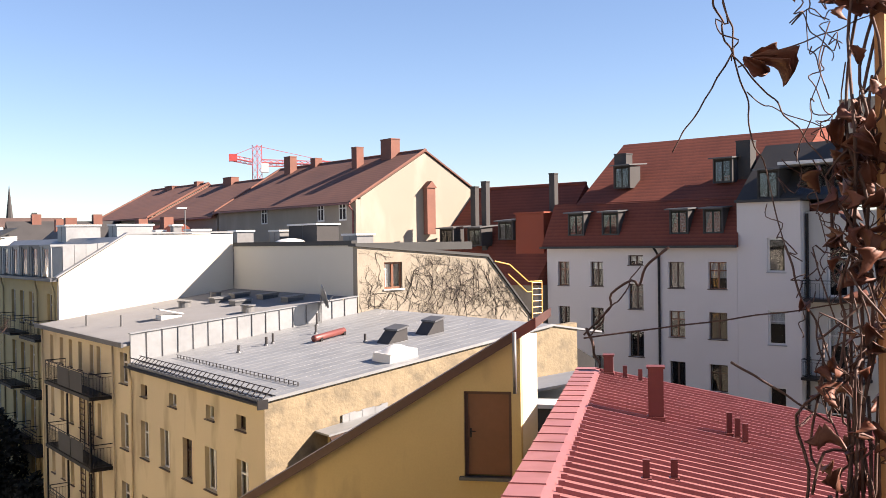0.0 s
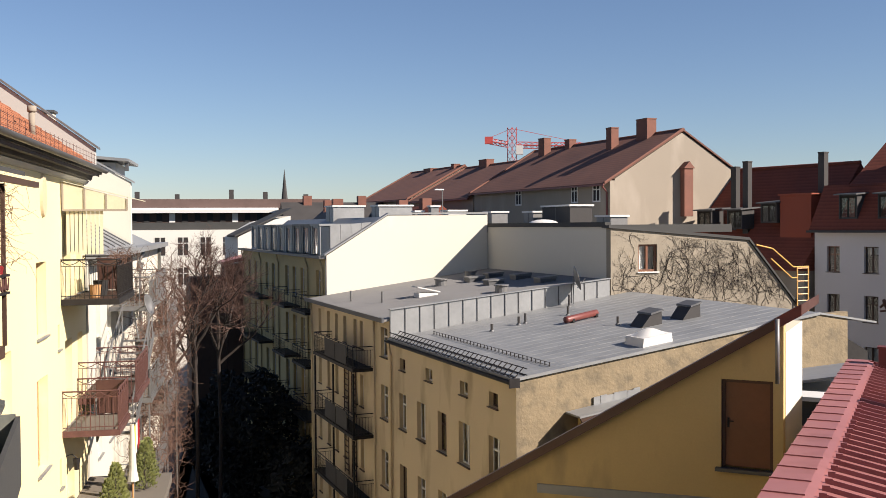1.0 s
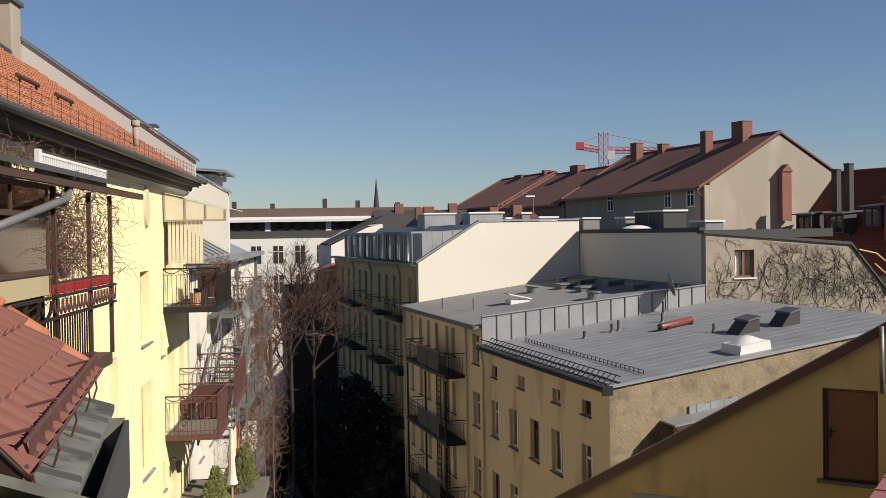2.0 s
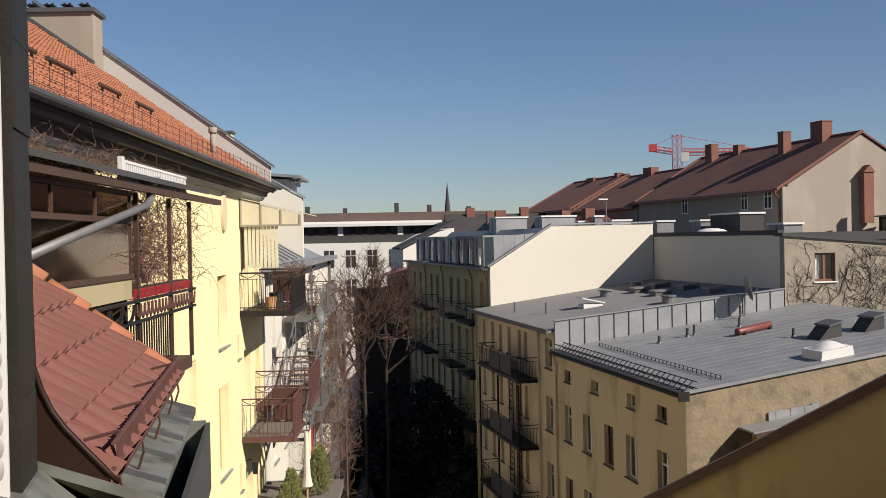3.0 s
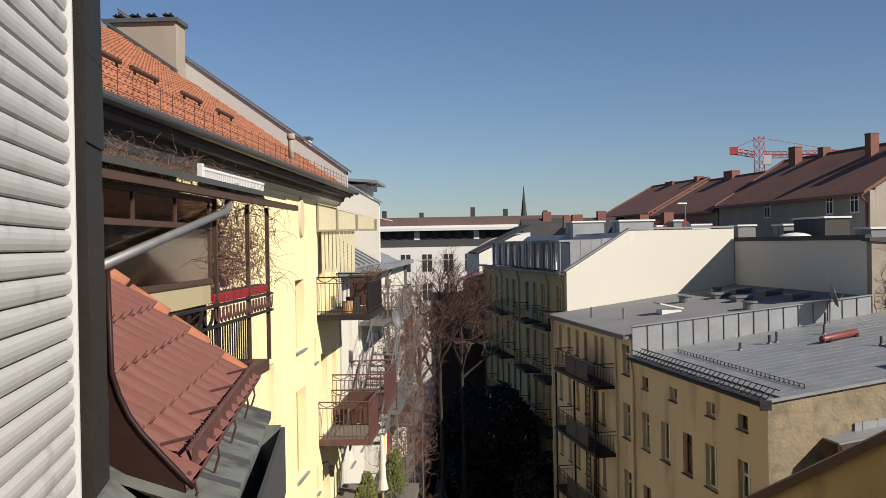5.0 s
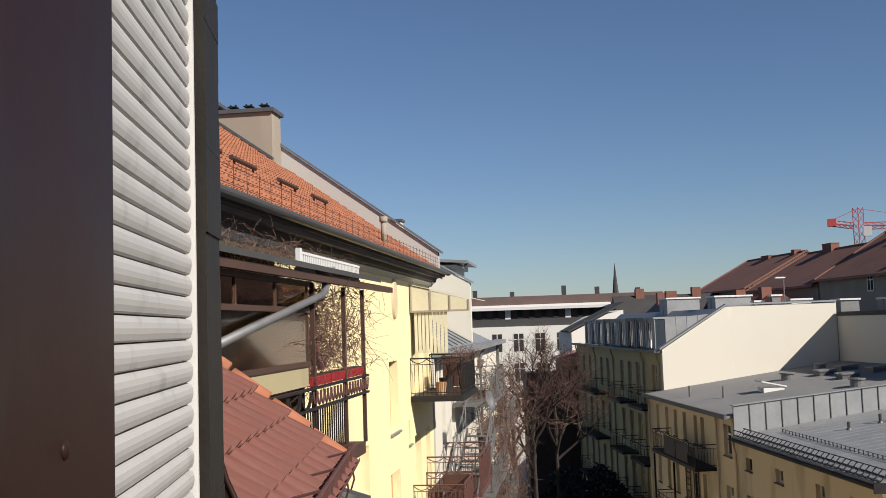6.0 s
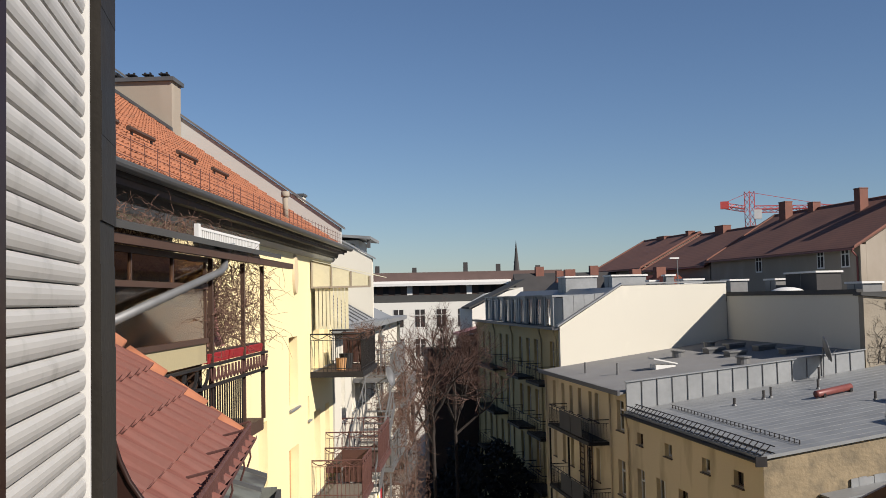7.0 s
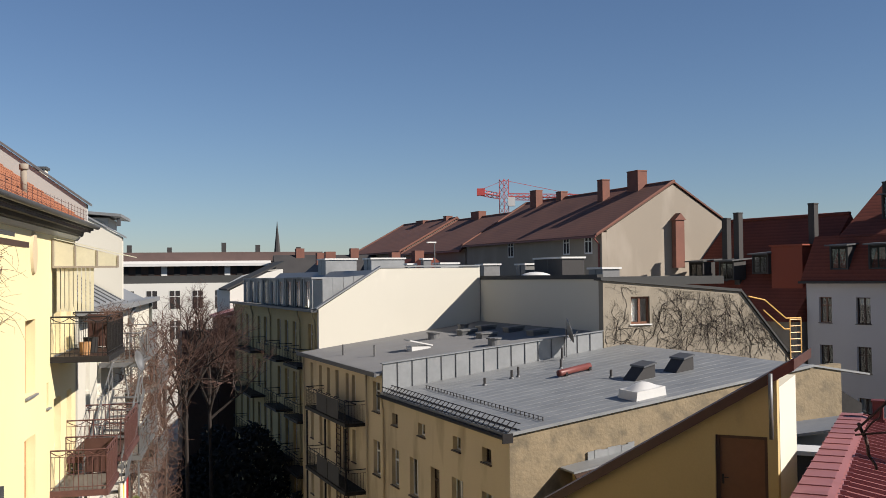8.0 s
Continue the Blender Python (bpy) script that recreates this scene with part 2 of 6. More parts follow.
def tube(bm, pts, r, n=6, r2=None):
    """A round bar along points, tapering from r to r2."""
    pts = [Vector(p) for p in pts]
    rings, side = [], None
    for i, p in enumerate(pts):
        d = (pts[min(i + 1, len(pts) - 1)] - pts[max(i - 1, 0)]).normalized()
        if side is None:
            side = d.orthogonal().normalized()
        side = (side - d * side.dot(d)).normalized()
        up = d.cross(side)
        q = r if r2 is None else r + (r2 - r) * i / (len(pts) - 1)
        rings.append([bm.verts.new(p + q * (math.cos(k * math.tau / n) * side + math.sin(k * math.tau / n) * up)) for k in range(n)])
    for a, b in zip(rings, rings[1:]):
        for k in range(n):
            bm.faces.new((a[k], a[(k + 1) % n], b[(k + 1) % n], b[k]))
    bm.faces.new(rings[0][::-1]), bm.faces.new(rings[-1])
    return bm


def facade(bm, u0, u1, z0, z1, holes, x=0.0, thick=0.35, inward=1):
    """A wall in the plane x, along y, with real openings (y0, y1, z0, z1) through it."""
    us = sorted({u0, u1, *[h[0] for h in holes], *[h[1] for h in holes]})
    zs = sorted({z0, z1, *[h[2] for h in holes], *[h[3] for h in holes]})
    xb = x + inward * thick

    def hole(a, b, c, d):
        return any(h[0] < (a + b) / 2 < h[1] and h[2] < (c + d) / 2 < h[3] for h in holes)
    for a, b in zip(us, us[1:]):
        for c, d in zip(zs, zs[1:]):
            if not hole(a, b, c, d):
                for q in (x, xb):
                    bm.faces.new([bm.verts.new((q, *p)) for p in ((a, c), (b, c), (b, d), (a, d))])
    for a, b, c, d in [*holes, (u0, u1, z0, z1)]:
        for p, q in (((a, c), (b, c)), ((b, c), (b, d)), ((b, d), (a, d)), ((a, d), (a, c))):
            bm.faces.new([bm.verts.new(w) for w in ((x, *p), (x, *q), (xb, *q), (xb, *p))])
    bmesh.ops.remove_doubles(bm, verts=bm.verts, dist=1e-4)
    return bm


def window(parent, y0, y1, z0, z1, x=0.0, inward=1, deep=0.16, frame_mat="whitepaint", sill="zinc", leaves=2, bar=True, curtain=0.0, fw=0.06):
    """A window set back in its opening: frame, panes, sill and, where seen, a curtain."""
    w = new("window")
    w.parent = parent
    f = B()
    xa, xb = sorted((x + inward * deep, x + inward * (deep + 0.06)))
    box(f, xa, xb, y0, y0 + fw, z0, z1), box(f, xa, xb, y1 - fw, y1, z0, z1)
    box(f, xa, xb, y0 + fw, y1 - fw, z0, z0 + fw), box(f, xa, xb, y0 + fw, y1 - fw, z1 - fw, z1)
    if leaves == 2:
        box(f, xa - 0.004, xb + 0.004, (y0 + y1) / 2 - 0.05, (y0 + y1) / 2 + 0.05, z0 + fw, z1 - fw)
    if bar:
        zb = z0 + (z1 - z0) * 0.68
        box(f, xa - 0.006, xb + 0.006, y0 + fw, y1 - fw, zb - 0.035, zb + 0.035)
    part("window_frame", f, frame_mat, w)
    xm = (xa + xb) / 2
    part("pane", boxes((xm - 0.006, xm + 0.006, y0 + 0.02, y1 - 0.02, z0 + 0.02, z1 - 0.02)), "glass", w).visible_shadow = False
    if sill:
        s0, s1 = sorted((x - inward * 0.07, x + inward * deep))
        part("window_sill", boxes((s0, s1, y0 - 0.05, y1 + 0.05, z0 - 0.045, z0 - 0.004)), sill, w)
    if curtain:
        c = B()
        xc = x + inward * (deep + 0.16)
        k = max(4, int((y1 - y0) / 0.05))
        top = [((y0 + (y1 - y0) * i / k), xc + 0.02 * math.sin(i * 2.1)) for i in range(k + 1)]
        for (ya, qa), (yb, qb) in zip(top, top[1:]):
            c.faces.new([c.verts.new(p) for p in ((qa, ya, z1), (qb, yb, z1), (qb, yb, z1 - (z1 - z0) * curtain), (qa, ya, z1 - (z1 - z0) * curtain))])
        part("curtain", c, "curtain", w)
    return w


def at(o, yaw):
    """The frame of a row of houses: x outward to the right of its line, y along it."""
    return pose(o[0], o[1], 0, 0, 0, yaw)


FA = at((-5.21, 31.05), 35.0)       # yard wing with the zinc roof
FL = at((-8.70, 8.05), 24.75)       # cream house along the yard
FD = at((-5.09, 69.86), 37.0)       # row of brown roofs
FW = at((7.75, 65.54), 46.0)        # pale house
FR = at((4.56, 27.00), -12.6)       # red metal roof
FO = at((-1.823, 1.647), 33.0)      # own house front with the shutter
FS = at((-1.8275, 1.646), 37.0)      # plane of the shutter
FT = at((1.90, 21.26), -12.6)       # ochre stair head


# ---- ground ----
bm = B()
bmesh.ops.create_grid(bm, x_segments=60, y_segments=60, size=2500)
solid("ground", bm, "ground", "dark earth and city ground between the houses", "ground", kind="structure")
bm = B()
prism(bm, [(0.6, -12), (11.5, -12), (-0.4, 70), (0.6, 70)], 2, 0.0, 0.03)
solid("yard_paving", bm, "asphalt", "asphalt of the long courtyard, darkened in colour for its shade", "paving", FL, kind="structure")
solid("garden_path", boxes((1.5, 10.5, 30.5, 33.0, 0.035, 0.075), (4, 5.2, 33, 66, 0.035, 0.07)), "paving", "pale slab path crossing the dark yard", "path", FL, kind="structure")


# ---- yard wing with the zinc roof ----
def roof_a(x):
    return 12.08 + 0.135 * x


def zinc_house():
    h = thing("yard_house", "ochre yellow rendered yard house with a low zinc roof", "house", FA)
    holes = [(a, b, 10.93, 11.42) for a, b in ((10.62, 11.3), (7.45, 8.2), (3.95, 4.65), (1.38, 2.1))]
    for zb in (8.45, 5.45, 2.4):
        holes += [(a, b, zb, zb + 1.5) for a, b in ((10.5, 11.4), (8.25, 9.2), (6.0, 6.9), (3.8, 4.8), (1.25, 2.15))]
    part("facade_wall", facade(B(), 0.004, 12.54, 0, 12.0, holes), "yellow", h)
    for i, (a, b, c, d) in enumerate(holes):
        window(h, a, b, c, d, frame_mat="whitepaint" if i % 3 else "darkwood", leaves=1 if d - c < 1 else 2, bar=d - c > 1 and i % 2 == 0,
               curtain=(0, 0, 0.5, 0, 1.0)[i % 5], sill="darkwood")
    part("side_wall", prism(B(), [(0.004, 0), (13.3, 0), (13.3, 13.75), (12.0, roof_a(12) - 0.02), (0.004, roof_a(0) - 0.02)], 1, 0, 0.34), "stucco", h, "rough bare grey-ochre stucco wall")
    # core block coloured near-black so the rooms look unlit
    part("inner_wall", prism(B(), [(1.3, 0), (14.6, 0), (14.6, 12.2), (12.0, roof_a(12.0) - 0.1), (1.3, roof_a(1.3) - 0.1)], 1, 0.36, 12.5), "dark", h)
    sl = [(-0.12, roof_a(-0.12)), (12.0, roof_a(12.0)), (14.6, 13.28), (14.6, 13.35), (12.0, roof_a(12.0) + 0.07), (-0.12, roof_a(-0.12) + 0.07)]
    roof = part("zinc_roof", prism(B(), sl, 1, -0.06, 12.54), "zinc", h, "light grey standing-seam zinc sheet roof")
    y = 0.45
    while y < 12.4:
        s = B()
        obox(s, (-0.1, y, roof_a(-0.1) + 0.071), (12.0, 0, 12.0 * 0.135), (0, 0.02, 0), (0, 0, 0.006))
        part("roof_seam", s, "zinc", roof)
        y += 0.62
    part("verge_flashing", obox(B(), (-0.1, -0.10, roof_a(-0.1) - 0.01), (12.06, 0, 12.06 * 0.135), (0, 0.05, 0), (0, 0, 0.1)), "zinc", roof)
    g = B()
    pts = [(-0.2 + 0.085 * math.cos(a), 12.04 + 0.085 * math.sin(a)) for a in [math.pi * (1 + i / 8) for i in range(9)]]
    prism(g, pts + [(-0.2 + (x + 0.2) * 0.9, z + 0.012) for x, z in pts[::-1]], 1, -0.12, 12.56)
    part("gutter", g, "iron", h, "dark half-round gutter")
    part("gutter_end", boxes((-0.3, 0.06, -0.16, -0.105, 11.86, 12.16)), "iron", h)
    part("eave_board", boxes((-0.12, 0.0, 0.0, 12.54, 11.9, 12.05)), "zincdark", h)
    # snow guards: a wide lattice above the gutter and a single rail further up
    gd = B()
    for xx, zz in ((-0.06, 0.1), (-0.06, 0.3), (0.36, 0.1), (0.36, 0.3)):
        tube(gd, [(xx, -0.05, roof_a(xx) + zz), (xx, 12.45, roof_a(xx) + zz)], 0.018, 5)
    y = 0.0
    while y < 12.4:
        tube(gd, [(-0.06, y, roof_a(-0.06) + 0.07), (0.36, y + 0.2, roof_a(0.36) + 0.32)], 0.018, 4)
        tube(gd, [(0.36, y + 0.2, roof_a(0.36) + 0.07), (-0.06, y + 0.4, roof_a(-0.06) + 0.32)], 0.018, 4)
        y += 0.4
    part("snow_guard", gd, "iron", h, "dark iron lattice snow guard")
    gd = B()
    for zz in (0.1, 0.2):
        tube(gd, [(1.5, 0.6, roof_a(1.5) + zz), (1.5, 11.3, roof_a(1.5) + zz)], 0.009, 5)
    y = 0.6
    while y < 11.3:
        box(gd, 1.485, 1.515, y, y + 0.025, roof_a(1.5) + 0.06, roof_a(1.5) + 0.21)
        y += 0.33
    part("snow_rail", gd, "iron", h)
    p = B()
    tube(p, [(-0.2, 12.2, 11.98), (-0.18, 12.2, 11.8), (-0.09, 12.25, 11.45), (-0.09, 12.25, 0.2)], 0.05, 8)
    part("downpipe", p, "yellow", h, "yellow painted downpipe", smooth=True)
    # zinc-clad upstand towards the next roof
    n = 16
    for i in range(n):
        xa, xb = 0.02 + i * 0.68, 0.02 + (i + 1) * 0.68 - 0.02
        za = roof_a(xa)
        top_a, top_b = 13.34 + 0.098 * xa, 13.34 + 0.098 * xb
        part("upstand_panel", prism(B(), [(xa, za), (xb, roof_a(xb)), (xb, top_b), (xa, top_a)], 1, 12.55, 12.66), "zinc", h)
        if i < n - 1:
            part("panel_joint", obox(B(), (xb - 0.005, 12.515, roof_a(xb) + 0.07), (0.03, 0, 0), (0, 0.04, 0), (0, 0, top_b - roof_a(xb) - 0.07)), "zincdark", h)
    part("upstand_cap", obox(B(), (-0.03, 12.48, 13.34), (10.95, 0, 10.95 * 0.098), (0, 0.26, 0), (0, 0, 0.04)), "zinc", h)
    return h


zinc_house()


# ---- middle yard house with the felt roof ----
def roof_b(x):
    return 12.95 + 0.13 * x


def felt_house():
    h = thing("yard_house", "yellow rendered yard house with flat grey felt roof and iron balconies", "house", FA)
    ys = [(12.95, 13.9), (16.55, 17.15), (17.6, 18.2), (19.4, 20.0), (21.0, 21.6), (22.6, 23.2), (24.4, 25.0)]
    holes = []
    for zb, hh in ((11.2, 1.3), (8.45, 1.5), (5.45, 1.6), (2.5, 1.5)):
        holes += [(a, b, zb, zb + hh) for a, b in ys]
    part("facade_wall", facade(B(), 12.67, 26.75, 0, 12.9, holes), "yellow", h)
    for i, (a, b, c, d) in enumerate(holes):
        window(h, a, b, c, d, frame_mat="whitepaint", leaves=1, curtain=(0, 0.7, 0)[i % 3], sill="darkwood")
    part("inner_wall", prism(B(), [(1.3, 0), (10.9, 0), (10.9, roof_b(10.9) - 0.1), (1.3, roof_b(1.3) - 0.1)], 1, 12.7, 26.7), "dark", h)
    part("felt_roof", prism(B(), [(-0.3, roof_b(-0.3) - 0.1), (10.94, roof_b(10.94) - 0.1), (10.94, roof_b(10.94)), (-0.3, roof_b(-0.3))], 1, 12.67, 26.78), "felt", h, "flat grey roofing felt")
    part("roof_edge", boxes((-0.36, -0.26, 12.62, 26.8, roof_b(-0.3) - 0.13, roof_b(-0.3) + 0.07)), "zincdark", h)
    for y in (14.6, 26.2):
        part("downpipe", tube(B(), [(-0.1, y, 12.8), (-0.1, y, 0.2)], 0.05, 8), "yellow", h, smooth=True)
    return h


felt_house()


# ---- far yard house with the white end wall ----
def white_end_house():
    h = thing("yard_house", "yellow rendered house with a bright white end wall and zinc attic", "house", FA)
    part("end_wall", prism(B(), [(0.95, 0), (10.93, 0), (10.93, 17.62), (4.68, 17.6), (0.95, 15.3)], 1, 26.8, 27.15), "warmwhite", h, "bright smooth white end wall")
    cap = B()
    for (xa, za), (xb, zb) in (((0.82, 15.3), (4.68, 17.64)), ((4.68, 17.64), (10.93, 17.66))):
        obox(cap, (xa, 26.72, za), (xb - xa, 0, zb - za), (0, 0.5, 0), (0, 0, 0.09))
    part("verge_capping", cap, "zinc", h)
    holes = []
    for zb in (12.5, 9.4, 6.3, 3.0):
        holes += [(y, y + 1.0, zb, zb + 1.9) for y in (28.2, 32.2, 34.4, 36.6, 41.0, 43.2, 47.5, 50.0)]
    part("facade_wall", facade(B(), 27.16, 53.5, 0, 15.15, holes, x=0.95), "paleyellow", h)
    for i, (a, b, c, d) in enumerate(holes):
        window(h, a, b, c, d, x=0.95, frame_mat="whitepaint", curtain=(0, 0.3)[i % 2], sill="darkwood")
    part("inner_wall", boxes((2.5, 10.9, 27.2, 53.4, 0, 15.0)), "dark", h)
    part("attic_roof", prism(B(), [(1.6, 15.2), (10.9, 15.2), (10.9, 17.5), (4.7, 17.5)], 1, 27.18, 53.4), "zinc", h)
    part("eave_gutter", boxes((0.53, 0.95, 26.9, 53.5, 15.12, 15.27)), "zincdark", h)
    # terrace of glazed zinc dormers above the eave
    part("terrace_front", boxes((1.3, 1.42, 27.4, 29.4, 15.27, 16.95)), "zinc", h)
    for i in range(9):
        y = 29.6 + i * 2.45
        d = B()
        box(d, 1.3, 1.5, y, y + 0.6, 15.27, 17.0), box(d, 1.3, 1.5, y + 1.9, y + 2.3, 15.27, 17.0)
        box(d, 1.25, 4.2, y - 0.05, y + 2.35, 17.0, 17.12), box(d, 1.34, 1.46, y + 0.6, y + 1.9, 16.86, 17.0)
        m = part("dormer_front", d, "zincdark" if i in (1, 2, 5) else "zinc", h)
        part("pane", boxes((1.38, 1.4, y + 0.6, y + 1.9, 15.3, 16.86)), "glass", m).visible_shadow = False
        f = B()
        for yy in (y + 0.6, y + 1.2, y + 1.84):
            box(f, 1.36, 1.43, yy, yy + 0.07, 15.3, 16.86)
        part("window_frame", f, "whitepaint", m)
    for i in range(5):
        part("cheek_panel", prism(B(), [(1.3 + i * 0.62, 15.4 + i * 0.35), (1.9 + i * 0.62, 15.75 + i * 0.35), (1.9 + i * 0.62, 17.05 + 0.05 * i), (1.3 + i * 0.62, 17.0 + 0.05 * i)], 1, 27.22, 27.3), "zinc", h)
    for y in (27.4, 31.0, 39.4, 45.6, 52.8):
        part("downpipe", tube(B(), [(0.74, y, 15.12), (0.74, y, 14.9), (0.86, y, 14.5), (0.86, y, 0.2)], 0.055, 8), "khaki", h, smooth=True)
    return h


white_end_house()


# ---- rear house: shaded blank side wall and sunlit overgrown end wall ----
h = thing("rear_house", "house with shaded blank side wall and sunlit overgrown end wall", "house", FA)
part("blank_wall", boxes((10.96, 11.35, 12.96, 26.78, 0, 16.85)), "warmwhite", h, "shaded pale blank wall")
RW = (12.45, 13.5, 14.7, 16.0)      # window in the end wall: x0, x1, z0, z1
wall = B()
xs = [10.94, RW[0], RW[1], 18.83, 21.9]


def top_r(x):
    return 16.78 - 0.083 * (x - 10.94) if x < 18.83 else 16.125 - 1.115 * (x - 18.83)


for xa, xb in zip(xs, xs[1:]):
    if xa == RW[0]:
        prism(wall, [(xa, 0), (xb, 0), (xb, RW[2]), (xa, RW[2])], 1, 12.55, 12.95)
        prism(wall, [(xa, RW[3]), (xb, RW[3]), (xb, top_r(xb)), (xa, top_r(xa))], 1, 12.55, 12.95)
    else:
        prism(wall, [(xa, 0), (xb, 0), (xb, top_r(xb)), (xa, top_r(xa))], 1, 12.55, 12.95)
bmesh.ops.remove_doubles(wall, verts=wall.verts, dist=1e-4)
part("end_wall", wall, "ivywall", h, "weathered plaster end wall")
w = new("window")
w.parent = h
x0, x1, z0, z1 = RW
part("window_frame", boxes((x0, x0 + 0.1, 12.66, 12.74, z0, z1), (x1 - 0.1, x1, 12.66, 12.74, z0, z1), (x0 + 0.1, x1 - 0.1, 12.66, 12.74, z0, z0 + 0.1), (x0 + 0.1, x1 - 0.1, 12.66, 12.74, z1 - 0.1, z1),
     ((x0 + x1) / 2 - 0.06, (x0 + x1) / 2 + 0.06, 12.65, 12.75, z0 + 0.1, z1 - 0.1)), "door", w)
part("pane", boxes((x0 + 0.05, x1 - 0.05, 12.695, 12.705, z0 + 0.05, z1 - 0.05)), "glass", w).visible_shadow = False
part("window_sill", boxes((x0 - 0.08, x1 + 0.08, 12.47, 12.66, z0 - 0.06, z0 - 0.004)), "whitepaint", w)
part("curtain", boxes((x0 + 0.1, x0 + 0.4, 12.85, 12.87, z0, z1)), "curtain", w)
cap = B()
for (xa, za), (xb, zb) in (((10.8, 16.8), (18.83, 16.14)), ((18.83, 16.14), (22.05, 12.55))):
    obox(cap, (xa, 12.45, za), (xb - xa, 0, zb - za), (0, 0.7, 0), (0, 0, 0.14))
part("wall_capping", cap, "lead", h)
part("body", prism(B(), [(11.4, 0), (21.6, 0), (21.6, 12.7), (18.7, 15.9), (11.4, 16.5)], 1, 13.4, 36), "grey", h)
part("roof_edge", boxes((10.88, 11.2, 12.97, 26.7, 16.852, 17.08)), "lead", h)
part("flat_roof", boxes((11.2, 18.5, 13.4, 36, 16.55, 16.95)), "lead", h)


# ---- ochre stair head with the sloping brown verge ----
h = thing("stair_house", "ochre rendered stair head with sloping brown roof and wooden door", "stair house", FT)
SL = 0.605


def slope_t(x):
    return 14.9 + SL * x


wall = B()
# gable wall round its door opening
dx0, dx1, dz0, dz1 = -1.24, -0.2, 11.9, 13.74
for poly in ([(-8.2, 9), (dx0, 9), (dx0, slope_t(dx0)), (-8.2, slope_t(-8.2))], [(dx1, 9), (0, 9), (0, slope_t(0)), (dx1, slope_t(dx1))],
             [(dx0, dz1), (dx1, dz1), (dx1, slope_t(dx1)), (dx0, slope_t(dx0))], [(dx0, 9), (dx1, 9), (dx1, dz0), (dx0, dz0)]):
    prism(wall, poly, 1, 0, 0.3)
bmesh.ops.remove_doubles(wall, verts=wall.verts, dist=1e-4)
part("gable_wall", wall, "ochre", h)
# side face coloured pale instead of ochre to imitate full sun on it
part("lit_side_wall", boxes((-0.25, 0.006, 0.305, 3.1, 9, 14.72)), "warmwhite", h)
part("body", prism(B(), [(-8.1, 0), (-0.26, 0), (-0.26, slope_t(-0.3) - 0.1), (-8.1, slope_t(-8.1) - 0.1)], 1, 0.32, 3.0), "dark", h)
dr = part("door", boxes((dx0 + 0.07, dx1 - 0.07, 0.12, 0.17, dz0 + 0.02, dz1 - 0.07)), "door", h, "plain brown wooden door")
part("door_frame", boxes((dx0, dx0 + 0.07, 0.08, 0.2, dz0, dz1), (dx1 - 0.07, dx1, 0.08, 0.2, dz0, dz1), (dx0 + 0.07, dx1 - 0.07, 0.08, 0.2, dz1 - 0.07, dz1)), "brown", h)
hb = boxes((dx0 + 0.11, dx0 + 0.15, 0.105, 0.12, 12.72, 12.92))
tube(hb, [(dx0 + 0.13, 0.12, 12.86), (dx0 + 0.13, 0.06, 12.86), (dx0 + 0.25, 0.06, 12.86)], 0.012, 6)
part("door_handle", hb, "iron", dr)
part("door_sill", boxes((dx0 - 0.1, dx1 + 0.1, -0.14, 0.1, dz0 - 0.07, dz0)), "zincdark", h)
rf = prism(B(), [(-8.6, slope_t(-8.6) + 0.005), (0.35, slope_t(0.35) + 0.005), (0.35, slope_t(0.35) + 0.22), (-8.6, slope_t(-8.6) + 0.22)], 1, -0.22, 3.2)
part("sloping_roof", rf, "brown", h, "dark brown sheet verge and roof")
part("verge_end", prism(B(), [(-0.15, slope_t(-0.15) + 0.01), (0.37, slope_t(0.37) + 0.0), (0.37, slope_t(0.37) + 0.24), (-0.15, slope_t(-0.15) + 0.23)], 1, -0.24, -0.221), "darkred", h)
pv = B()
tube(pv, [(-0.08, -0.3, 13.75), (-0.08, -0.3, 15.05)], 0.045, 8)
part("vent_pipe", pv, "galv", h, "grey metal vent pipe", smooth=True)

# lower roof in front of the stair head
h = thing("lower_house", "low house with grey sheet metal roof below the stair head", "house", FT)
part("metal_roof", prism(B(), [(-9.0, 10.0), (0.02, 10.4), (0.02, 10.47), (-9.0, 10.07)], 1, -9.0, -0.05), "zincdark", h)
part("body", prism(B(), [(-8.9, 0), (-0.05, 0), (-0.05, 10.38), (-8.9, 9.98)], 1, -8.9, -0.06), "ochre", h)
part("wall_flashing", obox(B(), (-5.3, -0.06, 10.92), (3.95, 0, 0.12), (0, 0.055, 0), (0, 0, 0.2)), "zinc", h)

# ---- red metal roof ----
RS = -0.1956


def roof_r(x):
    return 13.4 + RS * x


h = thing("red_roof_house", "low house under a dusky red standing-seam metal roof", "house", FR)
roof = part("metal_roof", prism(B(), [(-0.05, roof_r(-0.05) - 0.1), (9, roof_r(9) - 0.1), (9, roof_r(9)), (-0.05, roof_r(-0.05))], 1, -19, 0), "redmetal", h)
part("ridge_strip", prism(B(), [(-0.62, 13.3), (-0.04, 13.3), (0.02, 13.44), (-0.1, 13.47), (-0.62, 13.47)], 1, -19, 0.25), "redmetal", h)
for i in range(25):
    y = -0.35 - i * 0.75
    part("strip_joint", boxes((-0.63, -0.08, y, y + 0.03, 13.471, 13.49)), "redmetal", h)
for i in range(46):
    y = -0.03 - i * 0.41
    s = B()
    obox(s, (0.12, y, roof_r(0.12)), (8.8, 0, 8.8 * RS), (0, 0.03, 0), (0, 0, 0.07))
    box(s, 0.06, 0.16, y - 0.01, y + 0.032, roof_r(0.12) - 0.005, roof_r(0.12) + 0.08)
    part("roof_seam", s, "redmetal", roof)
